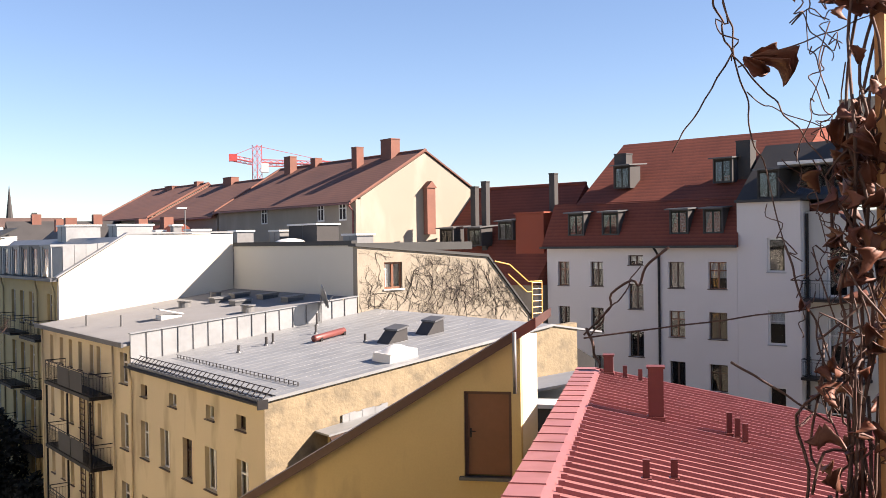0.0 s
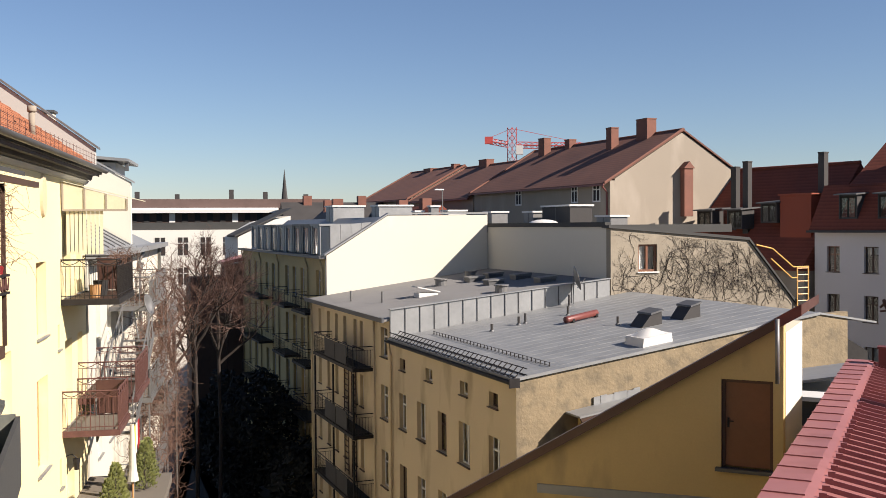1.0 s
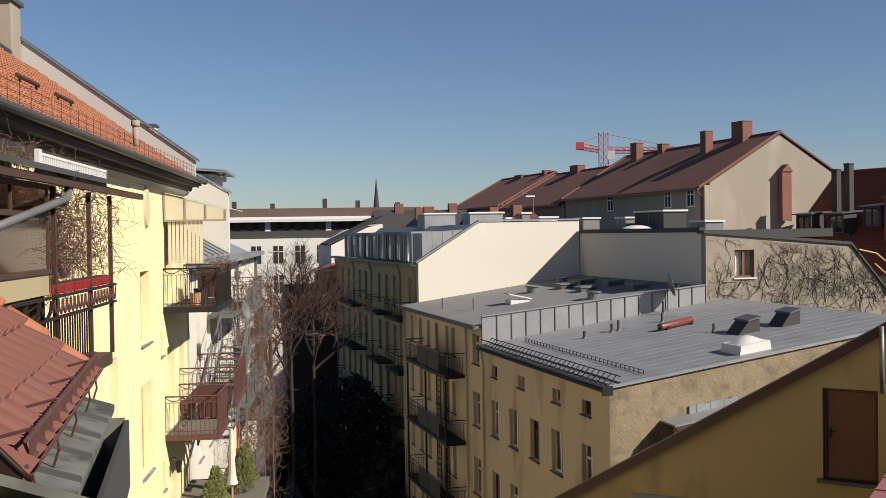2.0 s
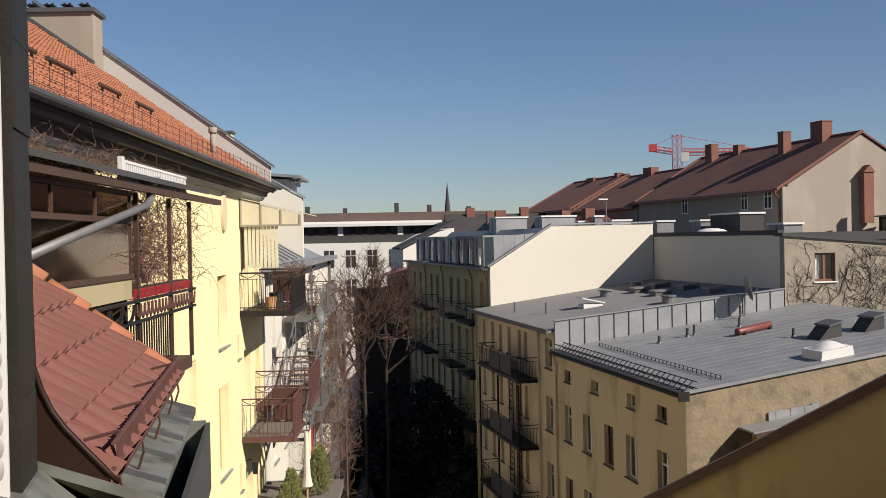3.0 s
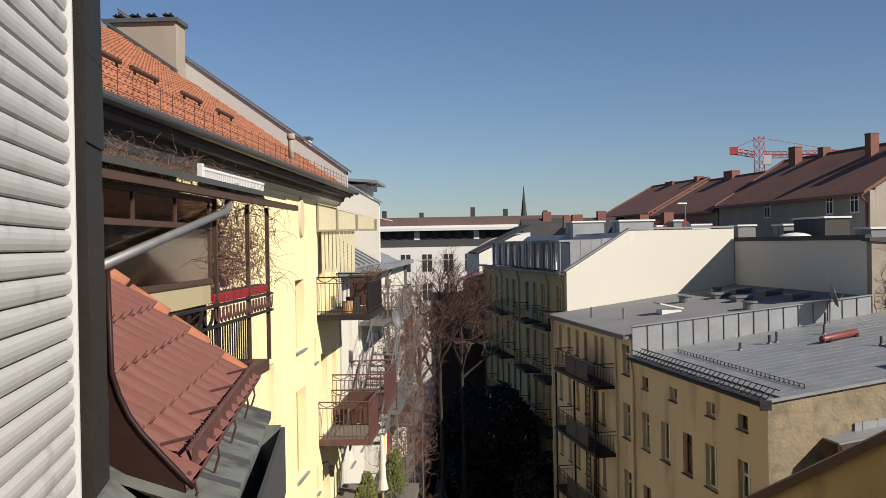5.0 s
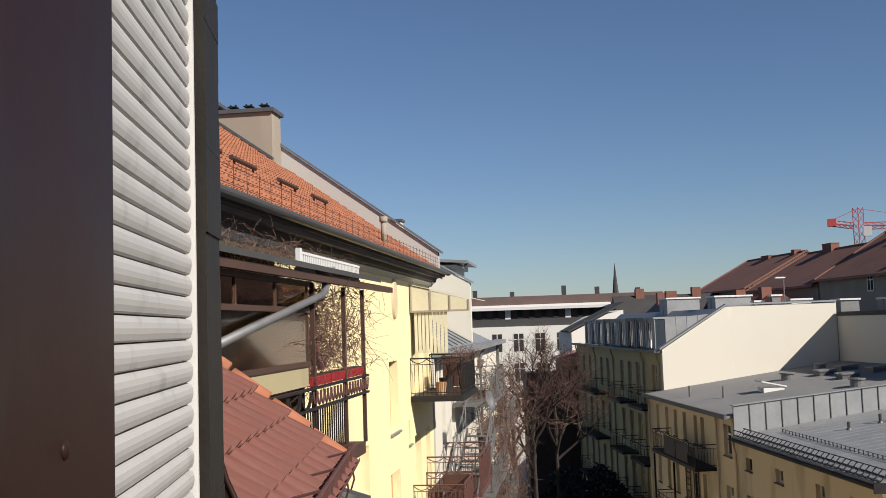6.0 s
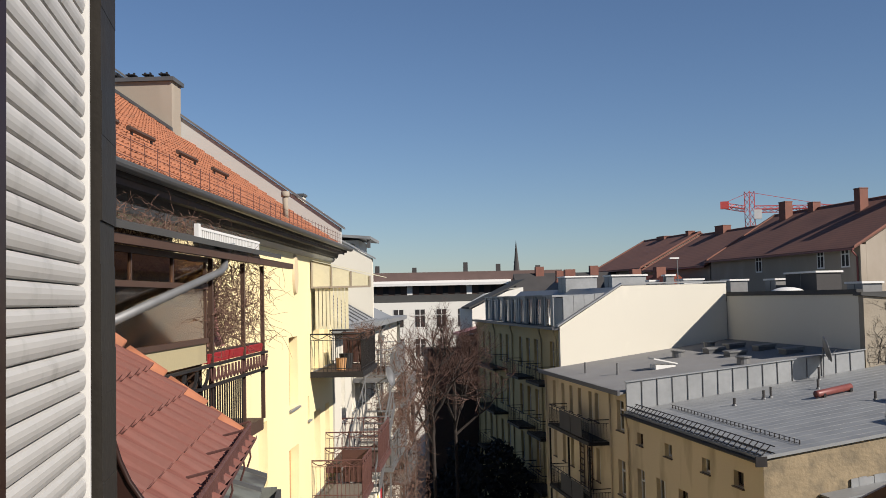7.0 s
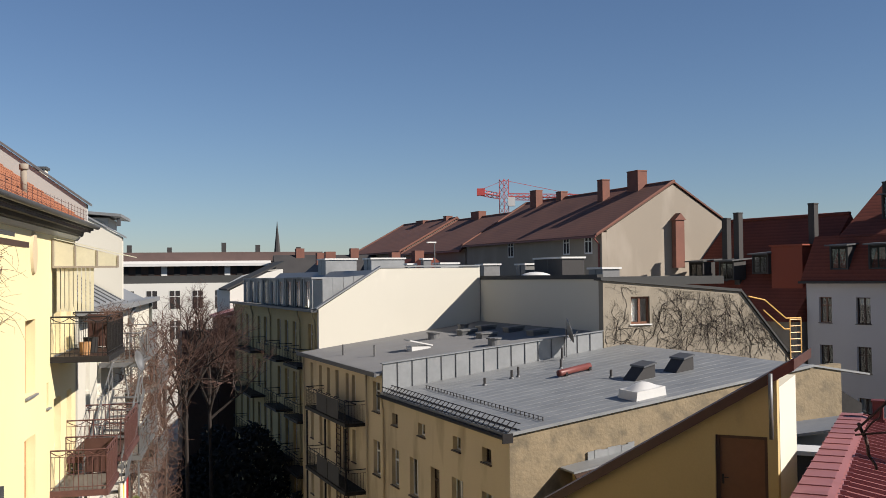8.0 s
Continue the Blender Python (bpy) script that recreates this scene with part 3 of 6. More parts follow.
part("body", prism(B(), [(-0.6, 0), (8.8, 0), (8.8, roof_r(8.8) - 0.12), (-0.05, 13.28), (-0.6, 13.28)], 1, -18.9, -0.05), "ochre", h)
part("far_verge", obox(B(), (-0.1, 0.0, roof_r(-0.1)), (9.1, 0, 9.1 * RS), (0, 0.06, 0), (0, 0, 0.07)), "darkred", h)


def roof_pipe(name, x, y, w, d, top, label, cap=True):
    ob = thing(name, label, "chimney", FR @ Matrix.Translation((x, y, roof_r(x))), "vents on the red roof")
    zt = top - roof_r(x)
    b = boxes((0, w, 0, d, -0.06, zt), (-0.03, w + 0.03, -0.03, d + 0.03, -0.05, 0.06))
    part("shaft", b, "darkred", ob)
    if cap:
        part("cap", boxes((-0.03, w + 0.03, -0.03, d + 0.03, zt, zt + 0.05)), "darkred", ob)


roof_pipe("chimney", 1.33, -5.82, 0.32, 0.3, 14.22, "slim dark red metal-clad chimney on the red roof")
roof_pipe("chimney", 0.15, -0.5, 0.24, 0.3, 13.85, "short dark red metal-clad chimney on the red roof")
for x, y, top in ((1.26, -11.4, 13.5), (1.7, -10.95, 13.42), (3.2, -6.4, 13.2), (2.93, -5.8, 13.32), (3.08, -6.0, 13.24), (0.65, -0.6, 13.62), (1.05, -0.7, 13.55)):
    roof_pipe("vent_pipe", x, y, 0.11, 0.11, top, "short dark red vent pipe on the red roof", False)


BARS = {}


def bar_mesh(r, hgt, mat):
    """The shared mesh of one upright bar."""
    key = (r, round(hgt, 3), mat)
    if key not in BARS:
        b = tube(B(), [(0, 0, 0), (0, 0, hgt)], r, 4)
        bmesh.ops.recalc_face_normals(b, faces=b.faces)
        BARS[key] = bpy.data.meshes.new("baluster")
        b.to_mesh(BARS[key]), b.free()
        BARS[key].materials.append(M[mat])
    return BARS[key]


# ---- cream house along the yard ----
def roof_l(x):
    return 18.66 + 0.705 * (0.5 - x)


def cream_house():
    h = thing("cream_house", "sunlit cream rendered house with orange tiled roof", "house", FL)
    holes = [(12.3, 13.4, 14.52, 16.2), (12.2, 13.4, 11.5, 13.6), (12.2, 13.4, 8.0, 10.2), (8.95, 9.85, 12.9, 14.58), (8.95, 9.85, 9.4, 11.3),
             (15.7, 16.7, 15.2, 17.3), (15.7, 16.7, 11.9, 14.1), (14.75, 15.0, 14.0, 14.6), (15.6, 16.8, 8.5, 10.7), (14.75, 15.0, 10.6, 11.3),
             (0.5, 2.4, 15.45, 17.4), (-2.6, -1.2, 15.45, 17.4), (3.4, 4.6, 12.0, 13.9), (17.6, 18.4, 15.2, 17.3), (17.6, 18.4, 11.9, 14.1)]
    part("facade_wall", facade(B(), -8.3, 19.1, 0, 18.4, holes, inward=-1), "cream", h)
    for i, (a, b, c, d) in enumerate(holes):
        window(h, a, b, c, d, inward=-1, frame_mat="wood" if i < 3 else "whitepaint", leaves=2 if b - a > 0.6 else 1, sill="zinc", deep=0.2, curtain=(0, 0.4)[i % 2])
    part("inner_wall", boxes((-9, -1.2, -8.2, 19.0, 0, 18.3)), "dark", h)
    roof = part("roof_deck", prism(B(), [(0.42, roof_l(0.42) - 0.1), (-6.3, roof_l(-6.3) - 0.1), (-6.3, roof_l(-6.3) - 0.3), (0.42, roof_l(0.42) - 0.3)], 1, -8.3, 19.1), "darkwood", h)
    g = B()
    pts = [(0.55 + 0.09 * math.cos(a), 18.62 + 0.09 * math.sin(a)) for a in [math.pi * (1 + i / 8) for i in range(9)]]
    prism(g, pts + [(x * 0.94 + 0.033, z + 0.012) for x, z in pts[::-1]], 1, -8.3, 19.5)
    part("gutter", g, "zincdark", h, "dark half-round gutter")
    part("eave_soffit", prism(B(), [(0.0, 18.4), (0.14, 18.32), (0.18, 18.36), (0.2, 18.45), (0.46, 18.5), (0.46, 18.6), (0.0, 18.6)], 1, -8.3, 19.4), "slate", h)
    part("cornice", prism(B(), [(0.002, 18.2), (0.06, 18.22), (0.12, 18.31), (0.002, 18.38)], 1, -8.3, 19.3), "grey", h)
    # stepped party wall with sheet cladding
    pw = part("party_wall", prism(B(), [(0.3, 18.5), (0.3, 19.25), (-6.6, 24.25), (-6.6, 18.5)], 1, 19.12, 19.45), "grey", h, "grey sheet-clad party wall rising above the roof")
    part("wall_capping", obox(B(), (0.4, 19.05, 19.21), (-7.0, 0, 5.07), (0, 0.5, 0), (0, 0, 0.07)), "galv", pw)
    # wire snow guard above the gutter
    for k in range(3):
        part("guard_wire", tube(B(), [(0.34, -8.2, 18.8 + 0.11 * k), (0.34, 19.0, 18.8 + 0.11 * k)], 0.005, 4), "rust", h)
    y = -8.2
    while y < 19:
        o = new("guard_post", bar_mesh(0.006, 0.36, "rust"))
        o.parent = h
        o.location = (0.34, y, 18.7)
        y += 0.5
    for y in (-1.6, 0.9, 3.4, 5.2, 7.9, 10.4):
        part("snow_log", tube(B(), [(-1.25, y, roof_l(-1.25) + 0.07), (-1.25, y + 1.3, roof_l(-1.25) + 0.07)], 0.045, 6), "darkwood", h, "dark weathered snow-catch log")
        for q in (0.15, 1.15):
            part("log_hook", boxes((-1.27, -1.23, y + q, y + q + 0.03, roof_l(-1.25) - 0.06, roof_l(-1.25) + 0.03)), "iron", h)
    # oval niche ornament and vent cowl
    ov = B()
    bmesh.ops.create_cone(ov, cap_ends=True, segments=24, radius1=0.5, radius2=0.47, depth=0.06, matrix=Matrix.Translation((0.03, 13.1, 17.7)) @ Matrix.Rotation(math.pi / 2, 4, "Y") @ Matrix.Diagonal((1.0, 0.55, 1, 1)))
    part("oval_niche", ov, "yellow", h)
    return h


cream_house()

ch = thing("chimney", "broad grey rendered chimney with small metal cowls on the tiled roof", "chimney", FL)
part("shaft", boxes((-6.6, -4.54, 18.2, 19.1, 21.4, 23.68)), "gable", ch)
part("cap", boxes((-6.68, -4.46, 18.1, 19.2, 23.68, 23.8)), "zincdark", ch)
part("flashing", obox(B(), (-4.5, 18.05, roof_l(-4.5) - 0.02), (-2.2, 0, 2.2 * 0.705), (0, 0.14, 0), (0, 0, 0.1)), "zincdark", ch)
for i in range(4):
    x = -6.4 + i * 0.5
    c = B()
    tube(c, [(x, 18.65, 23.80), (x, 18.65, 23.98)], 0.05, 8)
    box(c, x - 0.14, x + 0.14, 18.51, 18.79, 23.96, 23.99)
    box(c, x - 0.1, x - 0.06, 18.6, 18.7, 23.99, 24.05), box(c, x + 0.06, x + 0.1, 18.6, 18.7, 23.99, 24.05)
    part("cowl", c, "iron", ch, "dark metal cowl")
vp = thing("vent_pipe", "faded pinkish metal vent pipe with cowl on the tiled roof", "vent pipe", FL @ Matrix.Translation((-0.15, 12.9, roof_l(-0.15))))
b = B()
tube(b, [(0, 0, -0.1), (0, 0, 0.45)], 0.07, 12)
part("pipe", b, "gable", vp, smooth=True)
b = B()
tube(b, [(0, 0, 0.45), (0, 0, 0.48), (0, 0, 0.58)], 0.1, 12)
part("cowl", b, "gable", vp, smooth=True)


# ---- white neighbour behind the cream house ----
h = thing("white_house", "white rendered house with metal mansard behind the cream house", "house", FL)
holes = []
for zb in (13.2, 9.9, 6.6):
    holes += [(y, y + 0.9, zb, zb + 1.7) for y in (21.0, 23.5, 26.0, 29.5, 32.0, 36.0, 39.5)]
part("facade_wall", facade(B(), 19.46, 43.3, 0, 16.0, holes, inward=-1), "warmwhite", h)
for a, b_, c, d in holes:
    window(h, a, b_, c, d, inward=-1, frame_mat="whitepaint", curtain=0.4, sill="zinc")
part("inner_wall", boxes((-9, -1.2, 19.5, 43.2, 0, 16.0)), "dark", h)
part("mansard", prism(B(), [(0.0, 16.0), (-9, 16.0), (-9, 20.2), (-3.4, 19.8), (-1.4, 16.7)], 1, 26, 43.2), "zinc", h)
part("eave_gutter", boxes((-0.05, 0.5, 19.6, 43.4, 16.0, 16.2)), "zinc", h)
part("gable_wall", prism(B(), [(-0.02, 16.22), (-0.02, 18.8), (-1.1, 19.4), (-6, 22.2), (-6, 16.22)], 1, 31.0, 31.4), "warmwhite", h)
part("gable_capping", obox(B(), (0.1, 30.95, 18.76), (-6.2, 0, 3.5), (0, 0.5, 0), (0, 0, 0.07)), "zinc", h)
dm = part("roof_dormer", boxes((-2.8, -0.8, 33.0, 36.0, 18.4, 19.7)), "white", h)
part("dormer_roof", prism(B(), [(-3.6, 20.0), (-0.25, 19.72), (-0.25, 19.84), (-3.6, 20.12)], 1, 32.6, 36.4), "zinc", dm)
part("pane", boxes((-1.7, -1.0, 32.97, 32.995, 18.9, 19.55)), "glass", dm)
part("dormer_bracket", boxes((-0.45, -0.3, 32.9, 33.1, 19.35, 19.7)), "zincdark", dm)
part("sheet_lean_to", prism(B(), [(0.05, 16.22), (-1.8, 17.3), (-1.8, 17.36), (0.05, 16.28)], 1, 21.5, 30.9), "zinc", h, "grey sheet metal lean-to roof")
for k in range(6):
    part("roof_seam", obox(B(), (0.05, 22.4 + k * 1.5, 16.28), (-1.85, 0, 1.08), (0, 0.03, 0), (0, 0, 0.05)), "zincdark", h)
part("downpipe", tube(B(), [(0.3, 32.8, 16.0), (0.12, 32.8, 15.6), (0.12, 32.8, 0.3)], 0.06, 8), "galv", h, smooth=True)
part("hopper", tube(B(), [(0.12, 32.8, 15.1), (0.12, 32.8, 15.5)], 0.09, 8, 0.17), "galv", h)
part("corner_strip", boxes((0.005, 0.12, 42.7, 43.3, 0, 15.98)), "patina", h, "weathered green-grey corner strip")
tw = thing("chimney", "small white rendered chimney behind the party wall", "chimney", FL)
part("shaft", boxes((-1.55, -1.15, 21.0, 21.5, 17.0, 20.45)), "warmwhite", tw)
part("cap", boxes((-1.6, -1.1, 20.95, 21.55, 20.45, 20.52)), "zincdark", tw)


# ---- balconies on the cream house ----
def iron_balcony(m, w, d, label, frame_mat="iron", festoon=True, floor_mat="darkwood", step=0.11, rail=1.0):
    """An iron balcony: x outward 0..d, y along 0..w, floor at z 0."""
    b = thing("balcony", label, "balcony", m, "iron balconies")
    part("floor", boxes((0, d - 0.025, 0, w, -0.09, 0)), floor_mat, b)
    part("edge_beam", boxes((d - 0.02, d + 0.05, -0.05, w + 0.05, -0.13, 0.02), (0, d, -0.06, -0.005, -0.13, 0.02), (0, d, w + 0.005, w + 0.06, -0.13, 0.02)), frame_mat, b)
    for nm, pts in (("front_railing", ((d, 0), (d, w))), ("side_railing", ((0, 0), (d, 0))), ("side_railing", ((0, w), (d, w)))):
        (xa, ya), (xb, yb) = pts
        ln = math.hypot(xb - xa, yb - ya)
        r = part(nm, tube(B(), [(xa, ya, rail), (xb, yb, rail)], 0.022, 5), frame_mat, b)
        for zz, q in ((rail - 0.16, 0.012), (0.1, 0.014)):
            part("cross_rail", tube(B(), [(xa, ya, zz), (xb, yb, zz)], q, 4), frame_mat, r)
        n = max(2, int(ln / step))
        for i in range(n + 1):
            o = new("baluster", bar_mesh(0.016 if i % 6 == 0 else 0.009, rail if i % 6 == 0 else rail - 0.16, frame_mat))
            o.parent = r
            o.location = (xa + (xb - xa) * i / n, ya + (yb - ya) * i / n, 0)
        if festoon:
            k = max(1, int(ln / 0.4))
            for i in range(k):
                pts2 = []
                for j in range(7):
                    s = (i + j / 6) / k
                    pts2.append((xa + (xb - xa) * s, ya + (yb - ya) * s, rail - 0.02 - 0.11 * math.sin(math.pi * j / 6)))
                part("festoon", tube(B(), pts2, 0.014, 4), frame_mat, r)
    return b


b1 = iron_balcony(FL @ Matrix.Translation((0, 15.25, 15.17)), 3.4, 1.34, "dark iron balcony with festooned railing and folding chairs")
part("end_panel", boxes((0.4, 1.3, 3.36, 3.39, 0.05, 0.95)), "brown", b1)
b2 = iron_balcony(FL @ Matrix.Translation((0, 15.2, 11.89)), 2.2, 1.32, "brown iron balcony with festooned railing and plank floor", "rust", floor_mat="paving")
part("end_panel", boxes((0.5, 1.28, 2.16, 2.19, 0.05, 0.95)), "brown", b2)
iron_balcony(FL @ Matrix.Translation((0, 15.2, 8.55)), 2.2, 1.32, "dark iron balcony low on the cream house")
b4 = iron_balcony(FL @ Matrix.Translation((0, 17.6, 12.3)), 3.4, 1.5, "rust brown iron balcony beside a steel stair", "rust")

# ---- far row with brown tiled roofs ----
def brown_row(y0, y1, ridge, eave, name_label, depth=6.09, zb=0):
    r = thing("row_house", name_label, "house", FD)
    part("front_wall", boxes((0, 0.4, y0, y1, zb, eave)), "gable", r)
    part("gable_wall", prism(B(), [(0.41, zb), (2 * depth, zb), (2 * depth, eave - 0.1), (depth, ridge - 0.1), (0.41, eave + 0.13)], 1, y0, y1), "gable", r, "beige rendered gable wall")
    k = (ridge - eave) / depth
    for sx, nm in ((1, "tiled_roof"), (-1, "rear_roof")):
        b = B()
        xe = depth - sx * (depth + 0.5)
        prism(b, [(xe, eave - 0.5 * k), (depth, ridge), (depth, ridge + 0.12), (xe, eave - 0.5 * k + 0.12)], 1, y0 - 0.12, y1)
        part(nm, b, "tilebrown", r)
    for yv in (y0 - 0.14, y1 - 0.3):
        part("verge", obox(B(), (-0.52, yv, eave - 0.5 * k + 0.1), (depth + 0.5, 0, ridge - eave + 0.5 * k), (0, 0.3 if yv > y0 else 0.14, 0), (0, 0, 0.12)), "brick", r, "red-brown verge strip")
    part("gutter", boxes((-0.62, -0.5, y0 - 0.1, y1, eave - 0.5 * k - 0.06, eave - 0.5 * k + 0.07)), "darkred", r)
    part("ridge_tiles", tube(B(), [(depth, y0 - 0.1, ridge + 0.08), (depth, y1, ridge + 0.08)], 0.13, 8), "tilebrown", r)
    return r, k


r, kD = brown_row(0, 22.0, 23.6, 20.0, "beige gabled house with brown tiled roof and brick chimneys")
WD = [(4.25, 5.15, 18.55, 19.85), (1.2, 2.2, 18.55, 19.85), (13.0, 14.0, 18.55, 19.85)]
for a, b_, c, d in WD:
    w = new("window")
    w.parent = r
    part("window_frame", boxes((-0.04, -0.002, a, b_, c, c + 0.1), (-0.04, -0.002, a, b_, d - 0.1, d), (-0.04, -0.002, a, a + 0.1, c + 0.1, d - 0.1), (-0.04, -0.002, b_ - 0.1, b_, c + 0.1, d - 0.1),
         (-0.045, -0.004, (a + b_) / 2 - 0.05, (a + b_) / 2 + 0.05, c + 0.1, d - 0.1), (-0.044, -0.003, a + 0.1, b_ - 0.1, d - 0.45, d - 0.38)), "whitepaint", w)
    part("pane", boxes((-0.025, -0.001, a + 0.1, b_ - 0.1, c + 0.1, d - 0.1)), "dark", w)
p = B()
tube(p, [(-0.5, 0.2, 19.6), (-0.1, 0.25, 19.2), (-0.1, 0.25, 0.5)], 0.07, 8)
part("downpipe", p, "darkred", r)
brown_row(22.3, 37.0, 22.9, 19.6, "house with brown tiled roof in the same row")
brown_row(37.3, 52.5, 23.2, 19.9, "further house with brown tiled roof in the row")


def brick_chimney(m, w, d, hgt, label, mat="brick"):
    c = thing("chimney", label, "chimney", m, "brick chimneys")
    part("shaft", boxes((0, w * 0.82, 0, d * 0.82, -1.0, hgt)), mat, c)
    part("cap", boxes((-0.025, w * 0.82 + 0.025, -0.025, d * 0.82 + 0.025, hgt, hgt + 0.08)), mat, c)


for y, w, d, zt, x in ((3.2, 1.0, 1.7, 24.75, 5.3), (6.6, 0.8, 0.9, 24.35, 4.4), (18.0, 0.8, 1.3, 24.5, 4.9), (14.9, 0.8, 1.0, 24.15, 5.6), (31.0, 1.0, 2.2, 23.5, 5.6), (45.5, 1.2, 2.5, 23.4, 5.6), (39.0, 0.9, 0.9, 23.5, 5.6)):
    zr = 22.8 if y < 40 else 22.5
    brick_chimney(FD @ Matrix.Translation((x, y, zr)), w, d, zt - zr, "square red-brown brick chimney on the tiled roof")
# chimney breast on the beige gable
cb = thing("gable_chimney", "rendered orange-brown chimney breast on the beige gable", "chimney", FD)
part("shaft", boxes((5.8, 6.55, -0.6, -0.13, 17.5, 20.9)), "brick", cb)
part("cap", prism(B(), [(5.7, 20.9), (6.65, 20.9), (6.2, 21.4)], 1, -0.68, -0.05), "brick", cb)


# ---- dark red roofs and the pale house on the far side ----
def dormer(m, w, hgt, d, label, roof="zincdark"):
    o = thing("dormer", label, "dormer", m, "dormers on the dark roofs")
    for ya in (0, w - 0.08):
        part("cheek", boxes((0, d, ya, ya + 0.08, 0, hgt)), "slate", o)
    part("head", boxes((0.06, d, 0.08, w - 0.08, hgt - 0.1, hgt)), "slate", o)
    part("sill", boxes((0.06, d, 0.08, w - 0.08, 0, 0.1)), "slate", o)
    part("window_frame", boxes((0.02, 0.07, 0.08, 0.17, 0.1, hgt - 0.1), (0.02, 0.07, w - 0.17, w - 0.08, 0.1, hgt - 0.1), (0.02, 0.07, w / 2 - 0.05, w / 2 + 0.05, 0.1, hgt - 0.1), (0.02, 0.07, 0.17, w - 0.17, hgt - 0.2, hgt - 0.1)), "framegrey", o)
    part("pane", boxes((0.04, 0.05, 0.17, w - 0.17, 0.1, hgt - 0.1)), "glass", o).visible_shadow = False
    part("back", boxes((d - 0.1, d, 0.08, w - 0.08, 0.1, hgt - 0.1)), "dark", o)
    part("dormer_roof", prism(B(), [(-0.3, hgt - 0.03), (d + 0.6, hgt + 0.12), (d + 0.6, hgt + 0.2), (-0.3, hgt + 0.05)], 1, -0.15, w + 0.15), roof, o)
    return o


h = thing("pale_house", "pale lilac-grey rendered house with dark red mansard roof", "house", FW)
XW = [(-1.75, -0.85), (-4.35, -3.4), (-7.25, -6.2), (-10.05, -9.0), (-12.75, -11.6)]
holes = []
for zb in (14.0, 11.1, 8.1, 5.1, 2.1):
    for i, (a, b_) in enumerate(XW):
        dz = -1.35 if i == 2 else 0
        holes.append((a, b_, zb + dz, zb + 1.55 + dz))
holes.append((-7.25, -6.2, 15.35, 15.95))
part("facade_wall", facade(B(), -13.4, 0, 0, 16.5, holes), "lilac", h)
for i, (a, b_, c, d) in enumerate(holes):
    window(h, a, b_, c, d, frame_mat="darkwood" if i % 4 else "door", curtain=(0, 0.3, 0, 0, 0.6, 0, 0)[i % 7], sill="darkwood", bar=i % 2 == 0)
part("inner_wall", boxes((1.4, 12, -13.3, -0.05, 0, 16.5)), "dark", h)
part("side_wall", boxes((0.36, 12, -0.06, 0.3, 0, 16.5)), "lilac", h)
part("lower_roof", prism(B(), [(-0.45, 16.45), (0.0, 16.4), (12, 16.4), (12, 19.6), (1.1, 19.3)], 1, -13.5, 0.15), "tiledark", h)
part("upper_roof", prism(B(), [(1.0, 19.2), (13, 19.2), (13, 23.6), (6.8, 23.5)], 1, -15.5, -1.6), "tiledark", h)
part("eave_gutter", boxes((-0.6, -0.42, -13.6, 0.2, 16.38, 16.52)), "slate", h)
p = B()
tube(p, [(-0.5, -8.3, 16.4), (-0.1, -8.4, 15.9), (-0.1, -8.4, 0.4)], 0.075, 8)
part("downpipe", p, "iron", h, "dark downpipe")
for y, z, x in ((-3.0, 17.2, -0.1), (-5.6, 17.2, -0.1), (-10.4, 17.2, -0.1), (-12.6, 17.2, -0.1), (-5.2, 20.2, 1.9), (-12.2, 20.2, 1.9)):
    dormer(FW @ Matrix.Translation((x, y, z)), 1.25, 1.45, 1.2, "small slate-clad dormer with dark window on the dark roof")
for y, x, zt in ((-4.6, 2.4, 22.4), (-13.0, 2.6, 22.6)):
    brick_chimney(FW @ Matrix.Translation((x, y, 19.4)), 0.9, 1.1, zt - 19.4, "tall slate-clad chimney on the dark red roof", "slate")

# wing of the pale house: a flush taller bay, then a set-back part with balconies
FW2 = FW @ Matrix.Translation((0, -13.4, 0))
h = thing("pale_wing", "pale rendered wing with balconies beside the pale house", "house", FW2)
holes = [(-2.85, -1.8, z, z + 1.9) for z in (15.0, 11.0, 6.8, 2.8)]
part("bay_wall", facade(B(), -3.7, -0.02, 0, 18.9, holes, x=-0.02), "lilac", h)
for i, (a, b_, c, d) in enumerate(holes):
    window(h, a, b_, c, d, x=-0.02, frame_mat="whitepaint", leaves=1, bar=i % 2 == 1, curtain=(0, 0.4)[i % 2], sill="zinc", fw=0.1, deep=0.1)
holes = []
for zb in (13.7, 9.5, 5.3, 1.1):
    holes += [(-6.0, -4.9, zb, zb + 3.1), (-9.3, -8.1, zb + 1.2, zb + 3.1), (-12.6, -11.4, zb + 1.2, zb + 3.1)]
part("balcony_wall", facade(B(), -14, -3.72, 0, 18.3, holes, x=0.6), "grey", h, "warm grey rendered wall with balcony doors")
for i, (a, b_, c, d) in enumerate(holes):
    window(h, a, b_, c, d, x=0.6, frame_mat="whitepaint", leaves=1, curtain=(0, 0.5)[i % 2], sill="zinc", fw=0.1, deep=0.1)
part("bay_side", boxes((0.34, 1.2, -3.7, -3.5, 0, 18.9)), "lilac", h)
part("inner_wall", boxes((1.9, 12, -13.9, -0.1, 0, 18.2)), "dark", h)
part("downpipe", tube(B(), [(0.5, -3.85, 18.2), (0.5, -3.85, 0.3)], 0.08, 8), "iron", h, "dark downpipe")
part("bay_gutter", boxes((-0.25, 0.1, -3.8, 0.0, 18.9, 19.05)), "slate", h)
part("roof", prism(B(), [(0.2, 18.95), (12, 18.95), (12, 22.8), (4.2, 22.4)], 1, -14, 0.2), "slate", h)
